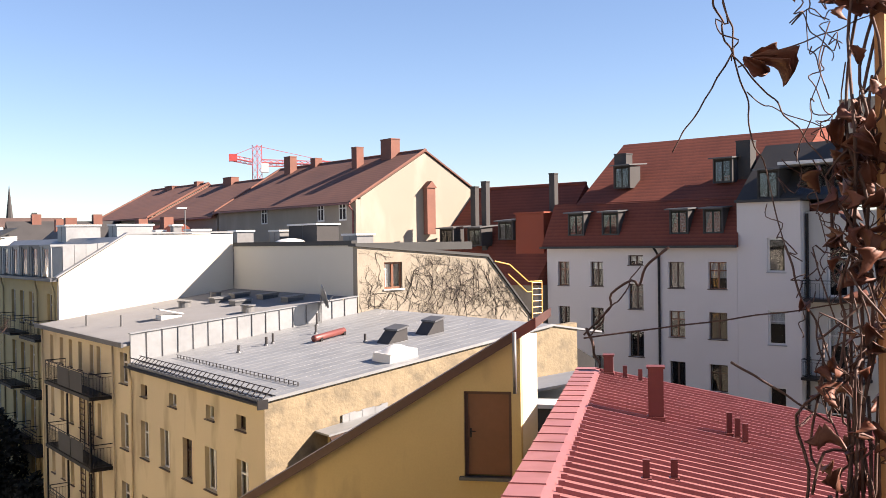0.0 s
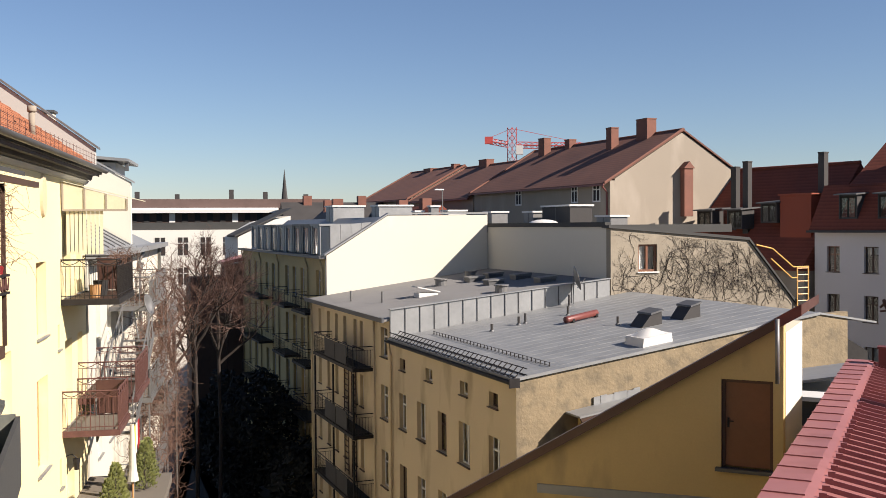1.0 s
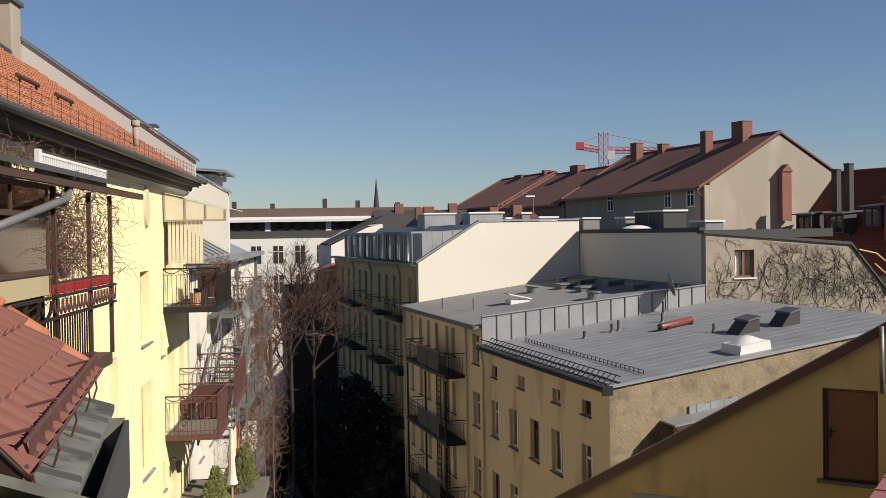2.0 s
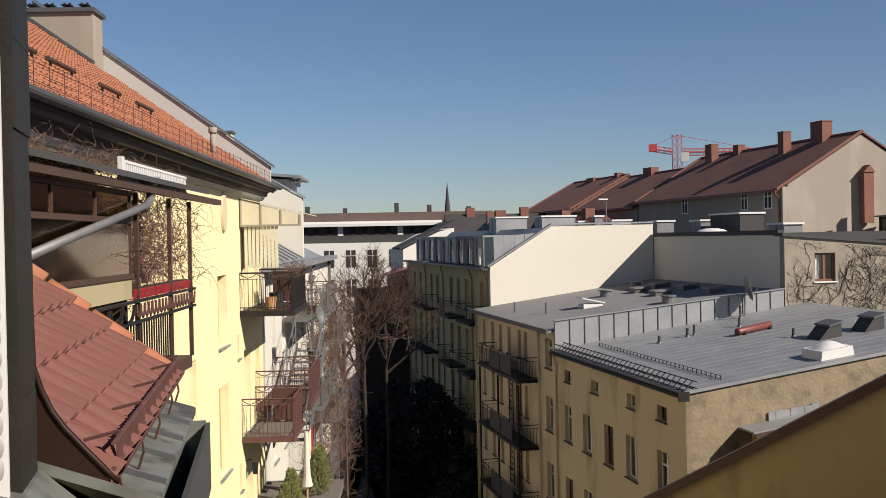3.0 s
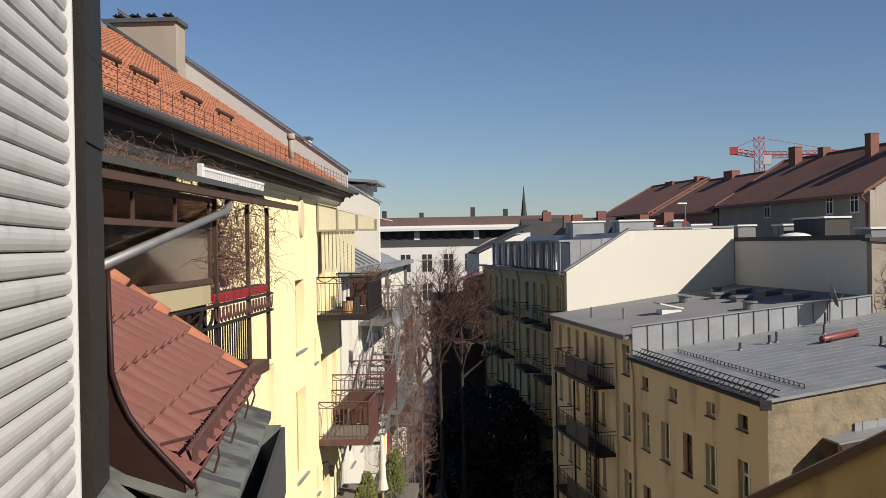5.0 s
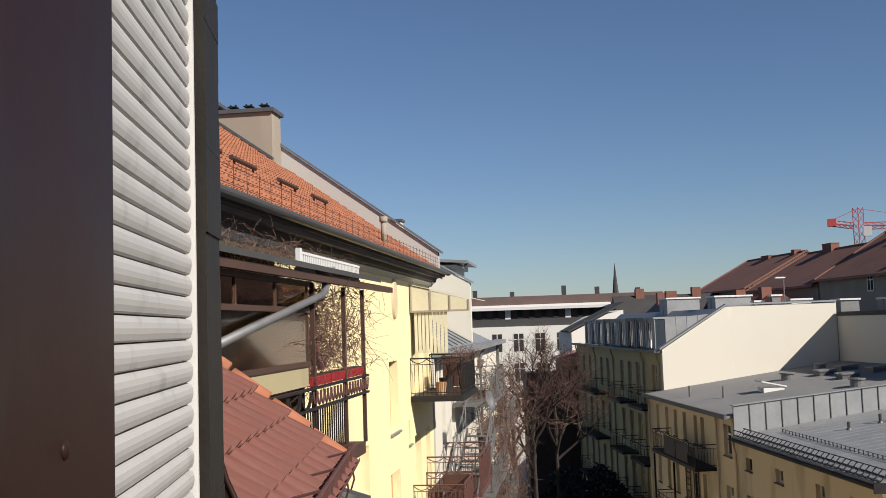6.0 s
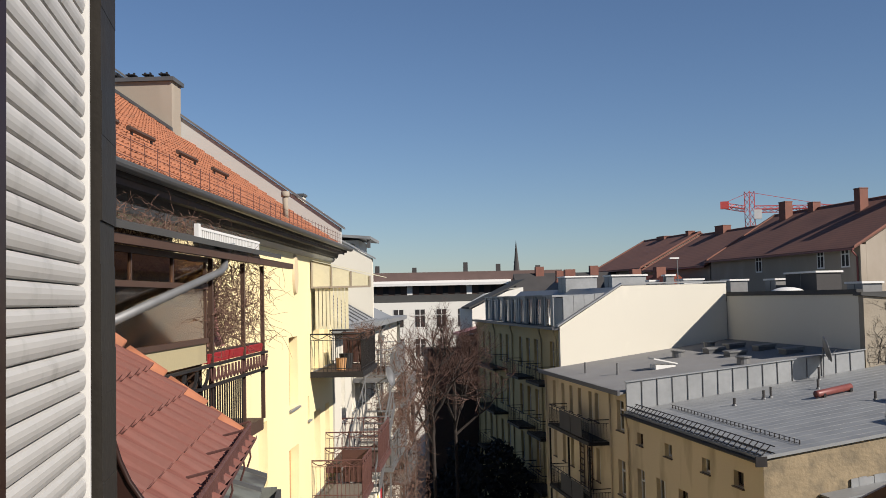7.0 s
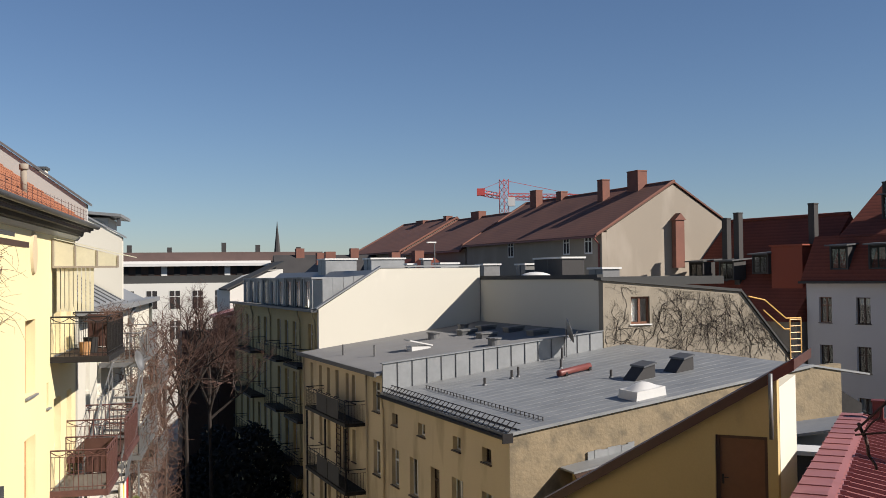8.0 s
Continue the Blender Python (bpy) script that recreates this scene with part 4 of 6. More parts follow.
part("terrace_slab", boxes((0.3, 3.4, -9.0, -2.3, 20.9, 21.08)), "whitepaint", h, "pale flat terrace slab")
part("terrace_glass", prism(B(), [(0.35, 19.0), (0.38, 19.0), (1.6, 20.85), (1.57, 20.85)], 1, -6.6, -3.2), "glass", h)
dormer(FW2 @ Matrix.Translation((0.3, -2.4, 19.1)), 1.3, 1.6, 1.6, "pale framed dormer above the flush bay of the wing")
for z in (13.6, 9.4, 5.2):
    iron_balcony(FW2 @ Matrix.Translation((0.6, -3.95, z)) @ pose(0, 0, 0, 0, 0, 180), 3.2, 1.2, "small dark iron balcony on the pale wing", festoon=False, step=0.2)
brick_chimney(FW2 @ Matrix.Translation((3.6, -7.4, 21.6)), 1.2, 3.6, 2.9, "broad beige rendered chimney", "gable")

# dark red roof next to the pale house
h = thing("dark_roof_house", "house under a steep shaded dark red tiled roof", "house", FW)
part("tiled_roof", prism(B(), [(-1.0, 14.0), (5.0, 20.85), (11.0, 14.0)], 1, 0.32, 12.9), "tiledark", h)
part("body", boxes((-0.5, 10.5, 0.4, 12.8, 0, 14.0)), "gable", h)
part("ridge_tiles", tube(B(), [(5, 0.35, 20.87), (5, 12.95, 20.87)], 0.13, 8), "tiledark", h)
for y, x, zt in ((7.3, 1.2, 20.8), (6.1, 1.0, 21.1), (0.7, 1.8, 21.4)):
    brick_chimney(FW @ Matrix.Translation((x, y, 16.6)), 0.5, 0.55, zt - 16.6, "dark metal-clad chimney on the dark roof", "slate")
for y, z, x in ((8.6, 16.6, 0.2), (5.9, 16.6, 0.2), (3.4, 17.0, 0.6)):
    dormer(FW @ Matrix.Translation((x, y, z)), 1.3, 1.3, 1.2, "small dark dormer with pale window on the shaded roof")
solid("bay_tower", boxes((0.8, 3.4, 0.9, 3.3, 11, 18.75), (0.7, 3.5, 0.8, 3.4, 18.755, 18.87)), "orange", "plain orange-red rendered bay between the roofs", "bay", FW)

# ---- far city ----
FH = at((-55.0, 95.4), 117.0)
h = thing("far_house", "long white house with dark flat attic at the yard's end", "house", FH)
part("wall", boxes((0, 10, -19, 3, 0, 16.7)), "white", h)
part("attic", boxes((1.0, 10, -19, 3, 16.7, 19.0)), "darkwood", h)
part("attic_parapet", boxes((0.3, 0.5, -19, 3, 16.7, 17.5)), "lead", h)
part("awning", prism(B(), [(0.2, 18.75), (1.0, 19.05), (1.0, 19.1), (0.2, 18.8)], 1, -13.5, 2.5), "whitepaint", h)
part("awning_valance", boxes((0.17, 0.2, -13.5, 2.5, 18.5, 18.8)), "whitepaint", h)
part("roof", boxes((0.9, 10, -19.2, 3.2, 19.0, 20.0)), "far", h)
for i in range(16):
    y = -18.4 + i * 1.32
    part("attic_window", boxes((0.9, 0.998, y, y + 0.6, 17.3, 18.5)), "whitepaint" if i % 5 == 2 else "dark", h)
for i in range(9):
    for z in (14.0, 10.8, 7.6):
        y = -18 + i * 2.35
        w = new("window")
        w.parent = h
        part("pane", boxes((-0.03, -0.002, y, y + 1.05, z, z + 1.9)), "dark", w)
        part("window_frame", boxes((-0.05, -0.031, y + 0.48, y + 0.57, z, z + 1.9), (-0.05, -0.031, y, y + 0.48, z + 1.25, z + 1.33), (-0.05, -0.031, y + 0.57, y + 1.05, z + 1.25, z + 1.33)), "whitepaint", w)
for i, y in enumerate((-17.0, -12.5, -8.8, -3.0, 1.2)):
    solid("chimney_pot", boxes((3, 3.6, y, y + 0.5, 19.9, 20.6 + 0.25 * (i % 3))), "slate", "small dark chimney pot on the far roof", "chimney", FH, "far chimney pots")

sp = thing("church_spire", "slender dark church spire far over the roofs", "spire", pose(-192.3, 461.6, 0))
b = B()
tube(b, [(0, 0, 30), (0, 0, 45.3)], 1.7, 8, 0.08)
part("spire", b, "slate", sp)
part("tower", boxes((-3, 3, -3, 3, 0, 30)), "far", sp)

random.seed(4)
for i in range(46):
    a = radians(random.uniform(-35, 45))
    d = random.uniform(140, 420)
    x, y = -math.sin(a) * d, math.cos(a) * d
    zt = 17 + d * random.uniform(-0.012, 0.004)
    w, l = random.uniform(8, 18), random.uniform(10, 30)
    hh = thing("city_house", "far city house with reddish-brown roof", "house", pose(x, y, 0, 0, 0, random.choice((25, 35, 115, 125))), "far city houses")
    part("wall", boxes((-w / 2, w / 2, -l / 2, l / 2, 0, zt - 3)), "farwall", hh)
    part("roof", prism(B(), [(-w / 2 - 0.4, zt - 3), (w / 2 + 0.4, zt - 3), (0, zt + 1)], 1, -l / 2 - 0.3, l / 2 + 0.3), "far", hh)

# ---- tower crane ----
cr = thing("tower_crane", "red tower crane far behind the roofs", "crane", pose(-33.6, 197.2, 0, 0, 0, 10))


def lattice(p, q, w, step):
    p, q = Vector(p), Vector(q)
    d = (q - p).normalized()
    s = d.orthogonal().normalized() * w / 2
    t2 = d.cross(s)
    b = B()
    cs = (s + t2, s - t2, -s - t2, -s + t2)
    for c in cs:
        tube(b, [p + c, q + c], 0.1, 4)
    n = int((q - p).length / step)
    for i in range(n):
        for j in range(4):
            tube(b, [p + d * i * step + cs[j], p + d * (i + 1) * step + cs[(j + 1) % 4]], 0.06, 3)
    return b


part("mast", lattice((0, 0, 0), (0, 0, 36.4), 1.3, 1.4), "crane", cr)
part("jib", lattice((1.0, 0, 32.9), (24, 0, 32.2), 0.9, 1.2), "crane", cr)
part("counter_jib", lattice((-0.8, 0, 33.0), (-5.2, 0, 33.9), 0.8, 1.0), "crane", cr)
part("counterweight", boxes((-5.4, -3.8, -0.7, 0.7, 33.2, 34.6)), "crane", cr)
part("cab", boxes((0.8, 2.2, -0.7, 0.7, 31.0, 32.8)), "whitepaint", cr, "white operator cab")
b = B()
tube(b, [(0, 0, 36.2), (-5, 0, 34.2)], 0.06, 4), tube(b, [(0, 0, 36.2), (16, 0, 32.7)], 0.06, 4)
part("stay", b, "crane", cr)


# ---- own house front: roller shutter, casing and sill ----
h = thing("own_house", "rendered house front that carries the roller shutter", "house", FO)
part("wall", boxes((-8, -0.12, -9, 0.36, 0, 20)), "grey", h)
sh = thing("roller_shutter", "closed off-white roller shutter with rounded slats", "shutter", FS)
z = 16.451
pitch = 0.049
while z < 18.9:
    s = B()
    p = pitch
    pr = [(-0.05, z), (-0.004, z + 0.0005), (0.0015, z + 0.004), (0.005, z + p * 0.3), (0.0062, z + p * 0.5), (0.005, z + p * 0.72), (0.001, z + p - 0.005), (-0.004, z + p - 0.0025), (-0.05, z + p - 0.002)]
    prism(s, pr, 1, -1.3, 0.02)
    prism(s, [(x * 0.9 - 0.002, z + p / 2 + (q - z - p / 2) * 0.62) for x, q in pr], 1, 0.0195, 0.03)
    part("slat", s, "slat", sh)
    z += pitch
part("slat_backing", boxes((-0.03, -0.014, 0.0, 0.0355, 16.46, 19.0)), "dark", sh)
part("guide_rail", boxes((-0.06, 0.012, 0.036, 0.05, 16.4, 19.2)), "whitepaint", sh, "white guide rail")
# near-black strip fills the gap and stands in for its shade
part("rail_gap", boxes((-0.06, -0.01, 0.051, 0.088, 16.4, 19.2)), "dark", sh)
post = B()
for i in range(28):
    z0 = 16.3 + i * 0.105
    box(post, -0.11, 0.03 + random.uniform(-0.002, 0.003), 0.089, 0.322 + random.uniform(-0.006, 0.006), z0, z0 + 0.105)
part("frame_post", post, "framegrey", sh, "grey-brown weathered frame post")
fr = thing("window_casing", "dark brown riveted metal casing beside the shutter", "casing", FS)
part("casing", boxes((-0.11, 0.018, -2.0, -0.762, 15.35, 19.4)), "framebrown", fr)
part("casing_edge", boxes((0.0, 0.015, -0.761, -0.753, 15.35, 19.4)), "whitepaint", fr)
for z in (16.86, 18.5):
    b = B()
    bmesh.ops.create_uvsphere(b, u_segments=14, v_segments=8, radius=0.013, matrix=Matrix.Translation((0.018, -1.02, z)) @ Matrix.Diagonal((0.5, 1, 1, 1)))
    part("rivet", b, "framebrown", fr, smooth=True)
part("sill", prism(B(), [(-0.1, 16.44), (0.04, 16.4), (0.3, 16.16), (0.3, 16.12), (-0.1, 16.12)], 1, -0.59, 0.336), "patina", fr, "dark green-grey sheet metal sill")
ap = thing("sheet_apron", "dark patinated sheet apron between sill and bay roof", "flashing", FO)
b = B()
top = [(-0.12, 0.34, 16.47), (0.4, 0.34, 16.28), (0.12, 2.19, 15.7), (-0.5, 2.19, 16.1)]
va = [b.verts.new(p) for p in top] + [b.verts.new((p[0], p[1], p[2] - 0.03)) for p in top]
for f in ((0, 1, 2, 3), (7, 6, 5, 4), (0, 4, 5, 1), (1, 5, 6, 2), (2, 6, 7, 3), (3, 7, 4, 0)):
    b.faces.new([va[i] for i in f])
part("sheet", b, "patina", ap)
part("core", prism(B(), [(-0.12, 15.0), (0.1, 15.0), (0.1, 15.66), (-0.12, 15.9)], 1, 0.36, 2.18), "dark", ap)

# ---- small red tiled roof beside the shutter ----
nr = thing("bay_roof", "small red pantile roof over a bay with iron snow guard", "roof", FO)
NS = 0.79


def roof_n(x):
    return 15.9 + NS * (-0.2 - x)


part("roof_deck", prism(B(), [(-0.22, roof_n(-0.22) - 0.03), (-1.6, roof_n(-1.6) - 0.03), (-1.6, 15.2), (-0.3, 15.2)], 1, 2.1, 5.9), "darkwood", nr)
tm = B()
tw, tl = 0.302, 0.4
prof = [(0.0, 0.0), (0.19, 0.0), (0.205, 0.012), (0.225, 0.042), (0.25, 0.05), (0.275, 0.042), (0.3, 0.0)]
nrm = Vector((NS, 0, 1)).normalized()
dn = Vector((1, 0, -NS)).normalized()
low, up, lowb = [], [], []
for yy, hh in prof:
    low.append(tm.verts.new(dn * tl + Vector((0, yy, 0)) + nrm * (0.046 + hh * 1.4)))
    up.append(tm.verts.new(Vector((0, yy, 0)) + nrm * (0.004 + hh * 0.8)))
    lowb.append(tm.verts.new(dn * tl + Vector((0, yy, 0)) + nrm * (0.006 + hh * 0.4)))
for i in range(len(prof) - 1):
    tm.faces.new((low[i], low[i + 1], up[i + 1], up[i])), tm.faces.new((lowb[i], lowb[i + 1], low[i + 1], low[i]))
bmesh.ops.recalc_face_normals(tm, faces=tm.faces)
tile_mesh = bpy.data.meshes.new("roof_tile")
tm.to_mesh(tile_mesh), tm.free()
tile_mesh.materials.append(M["tilenear"])
random.seed(3)
for r_ in range(4):
    for c in range(12):
        s = -0.2 - (r_ + 1) * 0.335 / math.hypot(1, NS)
        o = new("roof_tile", tile_mesh)
        o.parent = nr
        o.location = (s + random.uniform(-0.003, 0.003), 2.3 + c * 0.3 + random.uniform(-0.003, 0.003), roof_n(s) + random.uniform(0, 0.004))
        o.rotation_euler = (random.uniform(-0.006, 0.006), random.uniform(-0.006, 0.006), random.uniform(-0.01, 0.01))
for i in range(4):
    xa, xb = -0.2 - i * 0.32, -0.2 - (i + 1) * 0.32 + 0.03
    b = B()
    tube(b, [(xa, 5.95, roof_n(xa) + 0.02), (xb, 5.95, roof_n(xb) + 0.01)], 0.1, 10, 0.09)
    part("verge_tile", b, "tile", nr, "orange half-round verge tile", smooth=True)
b = B()
tube(b, [(-0.42, 2.2, 16.9), (-0.41, 2.2, 16.45), (-0.38, 2.2, 16.35), (-0.34, 2.2, 16.26), (-0.29, 2.2, 16.185), (-0.2, 2.2, 16.08), (-0.11, 2.2, 15.98), (-0.07, 2.22, 15.93)], 0.013, 8)
part("near_flashing", b, "framebrown", nr, smooth=True)
part("cheek", prism(B(), [(-1.2, 15.2), (-1.2, 16.9), (-0.42, 16.9), (-0.41, 16.45), (-0.38, 16.35), (-0.34, 16.26), (-0.29, 16.185), (-0.2, 16.08), (-0.11, 15.98), (-0.1, 15.2)], 1, 2.2, 2.26), "framebrown", nr)
# gutter and snow guard of iron bars along the eave
b = B()
pts = [(-0.15 + 0.07 * math.cos(a), 15.94 + 0.07 * math.sin(a)) for a in [math.pi * (1 + i / 8) for i in range(9)]]
prism(b, pts + [(x * 0.9 - 0.01, z_ + 0.01) for x, z_ in pts[::-1]], 1, 2.55, 6.05)
part("gutter", b, "rust", nr, "rusty red gutter")
b = B()
for k in (0.03, 0.15):
    tube(b, [(-0.13, 2.5, 15.9 + k), (-0.13, 6.0, 15.9 + k)], 0.012, 6)
y = 2.62
while y < 6.0:
    tube(b, [(-0.13, y, 15.88), (-0.13, y, 16.07)], 0.007, 4)
    y += 0.075
part("snow_guard", b, "rust", nr, "dark red iron snow guard grille")
b = B()
for yy in (2.7, 3.6, 4.5, 5.4, 5.95):
    tube(b, [(-0.13, yy, 16.07), (-0.3, yy + 0.02, roof_n(-0.3) + 0.05)], 0.01, 5)
    tube(b, [(-0.14, yy, 15.88), (-0.13, yy + 0.04, 15.78), (-0.17, yy + 0.08, 15.66)], 0.008, 5)
part("guard_bracket", b, "rust", nr)

zr = thing("sheet_roof", "patinated grey-green sheet metal roof strip below the bay", "roof", FO)
for i in range(5):
    part("sheet", obox(B(), (-0.5, 2.9 + i * 0.62, 15.76), (0.5, 0, -0.17), (0, 0.6, -0.0), (0, 0, 0.02)), "patina", zr)
    part("sheet_seam", obox(B(), (-0.5, 3.5 + i * 0.62, 15.77), (0.5, 0, -0.17), (0, 0.03, 0), (0, 0, 0.04)), "zincdark", zr)
part("base", boxes((-0.6, -0.06, 2.6, 6.0, 14.6, 15.46)), "lead", zr)
bx = thing("box_gutter", "open black-lined zinc box gutter at the roof edge", "gutter", FO @ Matrix.Translation((-0.07, 0, 0)))
part("inner_side", boxes((0.0, 0.03, 2.6, 5.45, 15.1, 15.6)), "patina", bx)
part("outer_side", boxes((0.18, 0.21, 2.6, 5.5, 15.1, 15.6)), "lead", bx)
part("bottom", boxes((0.03, 0.18, 2.6, 5.45, 15.1, 15.14)), "dark", bx)
part("lip", boxes((-0.12, 0.18, 5.45, 5.49, 15.1, 15.62)), "patina", bx)


# ---- glazed balcony on the cream house ----
gb = thing("glazed_balcony", "old balcony half glazed in brown glass with overgrown open end", "balcony", FL)
part("floor", boxes((0, 1.4, -5, 3.1, 15.26, 15.42)), "darkwood", gb)
part("lean_to_roof", prism(B(), [(0.0, 18.12), (1.62, 17.72), (1.62, 17.66), (0.0, 18.05)], 1, -5.2, 3.4), "lead", gb)
part("eave_beam", boxes((1.5, 1.57, -5.2, 4.6, 17.55, 17.63)), "darkwood", gb)
# added dark boards over the cream wall imitate the lean-to's shadow inside
part("inner_panelling", boxes((0.02, 0.06, -5.0, 0.3, 15.42, 18.0)), "darkwood", gb)
part("inner_dado", boxes((0.02, 0.05, 0.31, 3.04, 15.42, 16.3)), "darkwood", gb)
part("inner_screen", boxes((0.06, 1.36, 0.1, 0.14, 15.42, 17.0)), "darkwood", gb)
part("brown_pane", boxes((1.395, 1.41, -5.0, 0.05, 16.62, 17.2)), "smoke", gb, "brown tinted glass pane").visible_shadow = False
part("brown_pane", boxes((1.395, 1.41, -5.0, 0.05, 17.26, 17.52)), "smoke", gb, "brown tinted glass pane").visible_shadow = False
part("parapet_board", boxes((1.39, 1.42, -5.0, 0.15, 16.38, 16.6)), "khaki", gb, "cream parapet board")
for z in (16.6, 17.2, 17.5):
    part("glazing_rail", boxes((1.37, 1.44, -5.0, 0.15, z, z + 0.055)), "darkwood", gb)
for y in (-5.0, -3.6, -2.3, -1.1, 0.1):
    part("mullion", boxes((1.385, 1.425, y, y + 0.03, 16.4 if y in (-5.0, 0.1) else 17.23, 17.55)), "darkwood", gb)
for y in (0.35, 1.9, 3.05):
    part("post", boxes((1.38, 1.43, y, y + 0.05, 15.42, 17.55)), "darkwood", gb)
part("side_post", boxes((0.1, 0.18, 3.05, 3.13, 15.42, 17.7)), "door", gb)
# lattice front below the flower boxes
for z in (16.1, 16.33):
    part("front_rail", boxes((1.42, 1.47, -5.0, 3.13, z, z + 0.03)), "iron", gb)
for i in range(18):
    y = 0.2 + i * 0.165
    b = B()
    tube(b, [(1.445, y + 0.08 + 0.07 * math.cos(k * math.pi / 6), 16.31 - 0.16 * math.sin(k * math.pi / 6)) for k in range(7)], 0.013, 4)
    part("festoon", b, "rust", gb)
for i in range(10):
    y = -4.4 + i * 0.45
    b = B()
    tube(b, [(1.445, y + 0.225 + 0.21 * math.cos(k * math.pi / 8), 16.31 - 0.18 * math.sin(k * math.pi / 8)) for k in range(9)], 0.02, 4)
    part("festoon", b, "iron", gb)
for i in range(62):
    y = -4.9 + i * 0.108
    b = B()
    tube(b, [(1.44, y, 15.42), (1.44, y, 16.1)], 0.012, 4)
    part("baluster", b, "iron", gb)
for i, y in enumerate((0.25, 1.2, 2.15)):
    fb = thing("flower_box", "red plastic flower box hung on the balcony rail", "flower box", FL @ Matrix.Translation((1.22, y, 16.36)), "flower boxes")
    part("box", prism(B(), [(0.02, 0.0), (0.18, 0.0), (0.2, 0.1), (0.18, 0.11), (0.02, 0.11), (0.0, 0.1)], 1, 0, 0.88), "redbox", fb)
    part("soil", boxes((0.03, 0.17, 0.03, 0.85, 0.105, 0.12)), "bark", fb)
wp = thing("slatted_panel", "white slatted panel standing on the balcony roof edge", "panel", FL)
part("end_board", boxes((1.36, 1.41, -0.12, -0.03, 17.6, 17.92)), "whitepaint", wp)
for z in (17.66, 17.86):
    part("rail", boxes((1.36, 1.4, -0.03, 3.0, z, z + 0.03)), "whitepaint", wp)
for i in range(36):
    part("slat", boxes((1.37, 1.395, 0.03 + i * 0.083, 0.065 + i * 0.083, 17.69, 17.86)), "whitepaint", wp)
dp = thing("drain_pipe", "grey zinc drain pipe slanting from the gutter hopper", "pipe", FL)
b = B()
tube(b, [(1.5, 0.62, 17.68), (1.5, 0.63, 17.56), (1.52, 0.56, 17.47), (1.53, 0.34, 17.4), (1.53, -3.6, 16.83)], 0.042, 12)
part("pipe", b, "galv", dp, smooth=True)
b = B()
tube(b, [(1.5, 0.62, 17.62), (1.5, 0.62, 17.74)], 0.07, 12, 0.13)
part("hopper", b, "zinc", dp, "green-grey hopper", smooth=True)
b = B()
tube(b, [(0, 0, 0), (0, 0, 0.75)], 0.17, 12, 0.015)
ps = thing("parasol", "folded faded red parasol on the balcony", "parasol", FL @ Matrix.Translation((0.9, 2.3, 15.42)))
part("pole", tube(B(), [(0, 0, 0), (0, 0, 1.85)], 0.02, 8), "wood", ps)
part("canopy", tube(B(), [(0, 0, 1.05), (0, 0, 1.2), (0, 0, 1.8)], 0.16, 12, 0.02), "redmetal", ps)


def tangle(name, m, lo, hi, n, length, seed, mat, label, parent=None, r=0.006, drift=(0, 0, -0.2)):
    """Many thin wandering twigs in a box, of kind stuff."""
    rng = random.Random(seed)
    b = B()
    for _ in range(n):
        p = Vector([rng.uniform(a, c) for a, c in zip(lo, hi)])
        d = Vector((rng.gauss(0, 1), rng.gauss(0, 1), rng.gauss(0, 1))).normalized()
        pts = [p.copy()]
        for _k in range(5):
            d = (d + 0.6 * Vector((rng.gauss(0, 1), rng.gauss(0, 1), rng.gauss(0, 1))) + Vector(drift)).normalized()
            p = p + d * length / 5
            pts.append(p.copy())
        tube(b, pts, r, 3, r * 0.3)
    return solid(name, b, mat, label, "twigs", m, kind="stuff")


tangle("bare_creeper", FL, (0.1, 0.2, 16.45), (1.45, 3.6, 17.6), 1500, 0.6, 5, "twig", "bare brown creeper twigs over the balcony", r=0.005)
tangle("bare_creeper", FL, (0.02, 2.8, 16.3), (0.3, 5.6, 17.9), 480, 0.45, 6, "twig", "bare brown creeper twigs on the cream wall", r=0.006)
tangle("bare_creeper", FL, (0.1, -4.0, 17.85), (1.2, 3.0, 18.05), 700, 0.35, 7, "twig", "dry creeper mat on the balcony roof", r=0.004)

# ---- balcony furniture ----
ft = thing("folding_table", "folded dark wooden balcony table with crossed legs", "table", FL @ Matrix.Translation((0.7, 17.6, 15.18)))
b = B()
for sx in (-0.35, 0.35):
    tube(b, [(0, sx, 0), (0, -sx, 0.78)], 0.02, 4), tube(b, [(0.3, sx, 0), (0.3, -sx, 0.78)], 0.02, 4)
part("crossed_leg", b, "darkwood", ft)
part("tabletop", boxes((-0.2, 0.5, -0.42, 0.42, 0.78, 0.81)), "darkwood", ft)
for x, y, s, mt, lb in ((0.7, 16.0, 0.32, "wood", "orange clay pot on the balcony"), (0.75, 16.7, 0.4, "dark", "black plastic pot on the balcony")):
    b = B()
    tube(b, [(0, 0, 0), (0, 0, s)], s * 0.38, 12, s * 0.5)
    solid("flower_pot", b, mt, lb, "pot", FL @ Matrix.Translation((x, y, 15.18)), "balcony pots")
tangle("window_box_plants", FL, (1.0, 15.4, 16.1), (1.5, 18.6, 16.3), 160, 0.35, 8, "twig", "withered plants along the balcony rail", r=0.006, drift=(0, 0, 0.1))

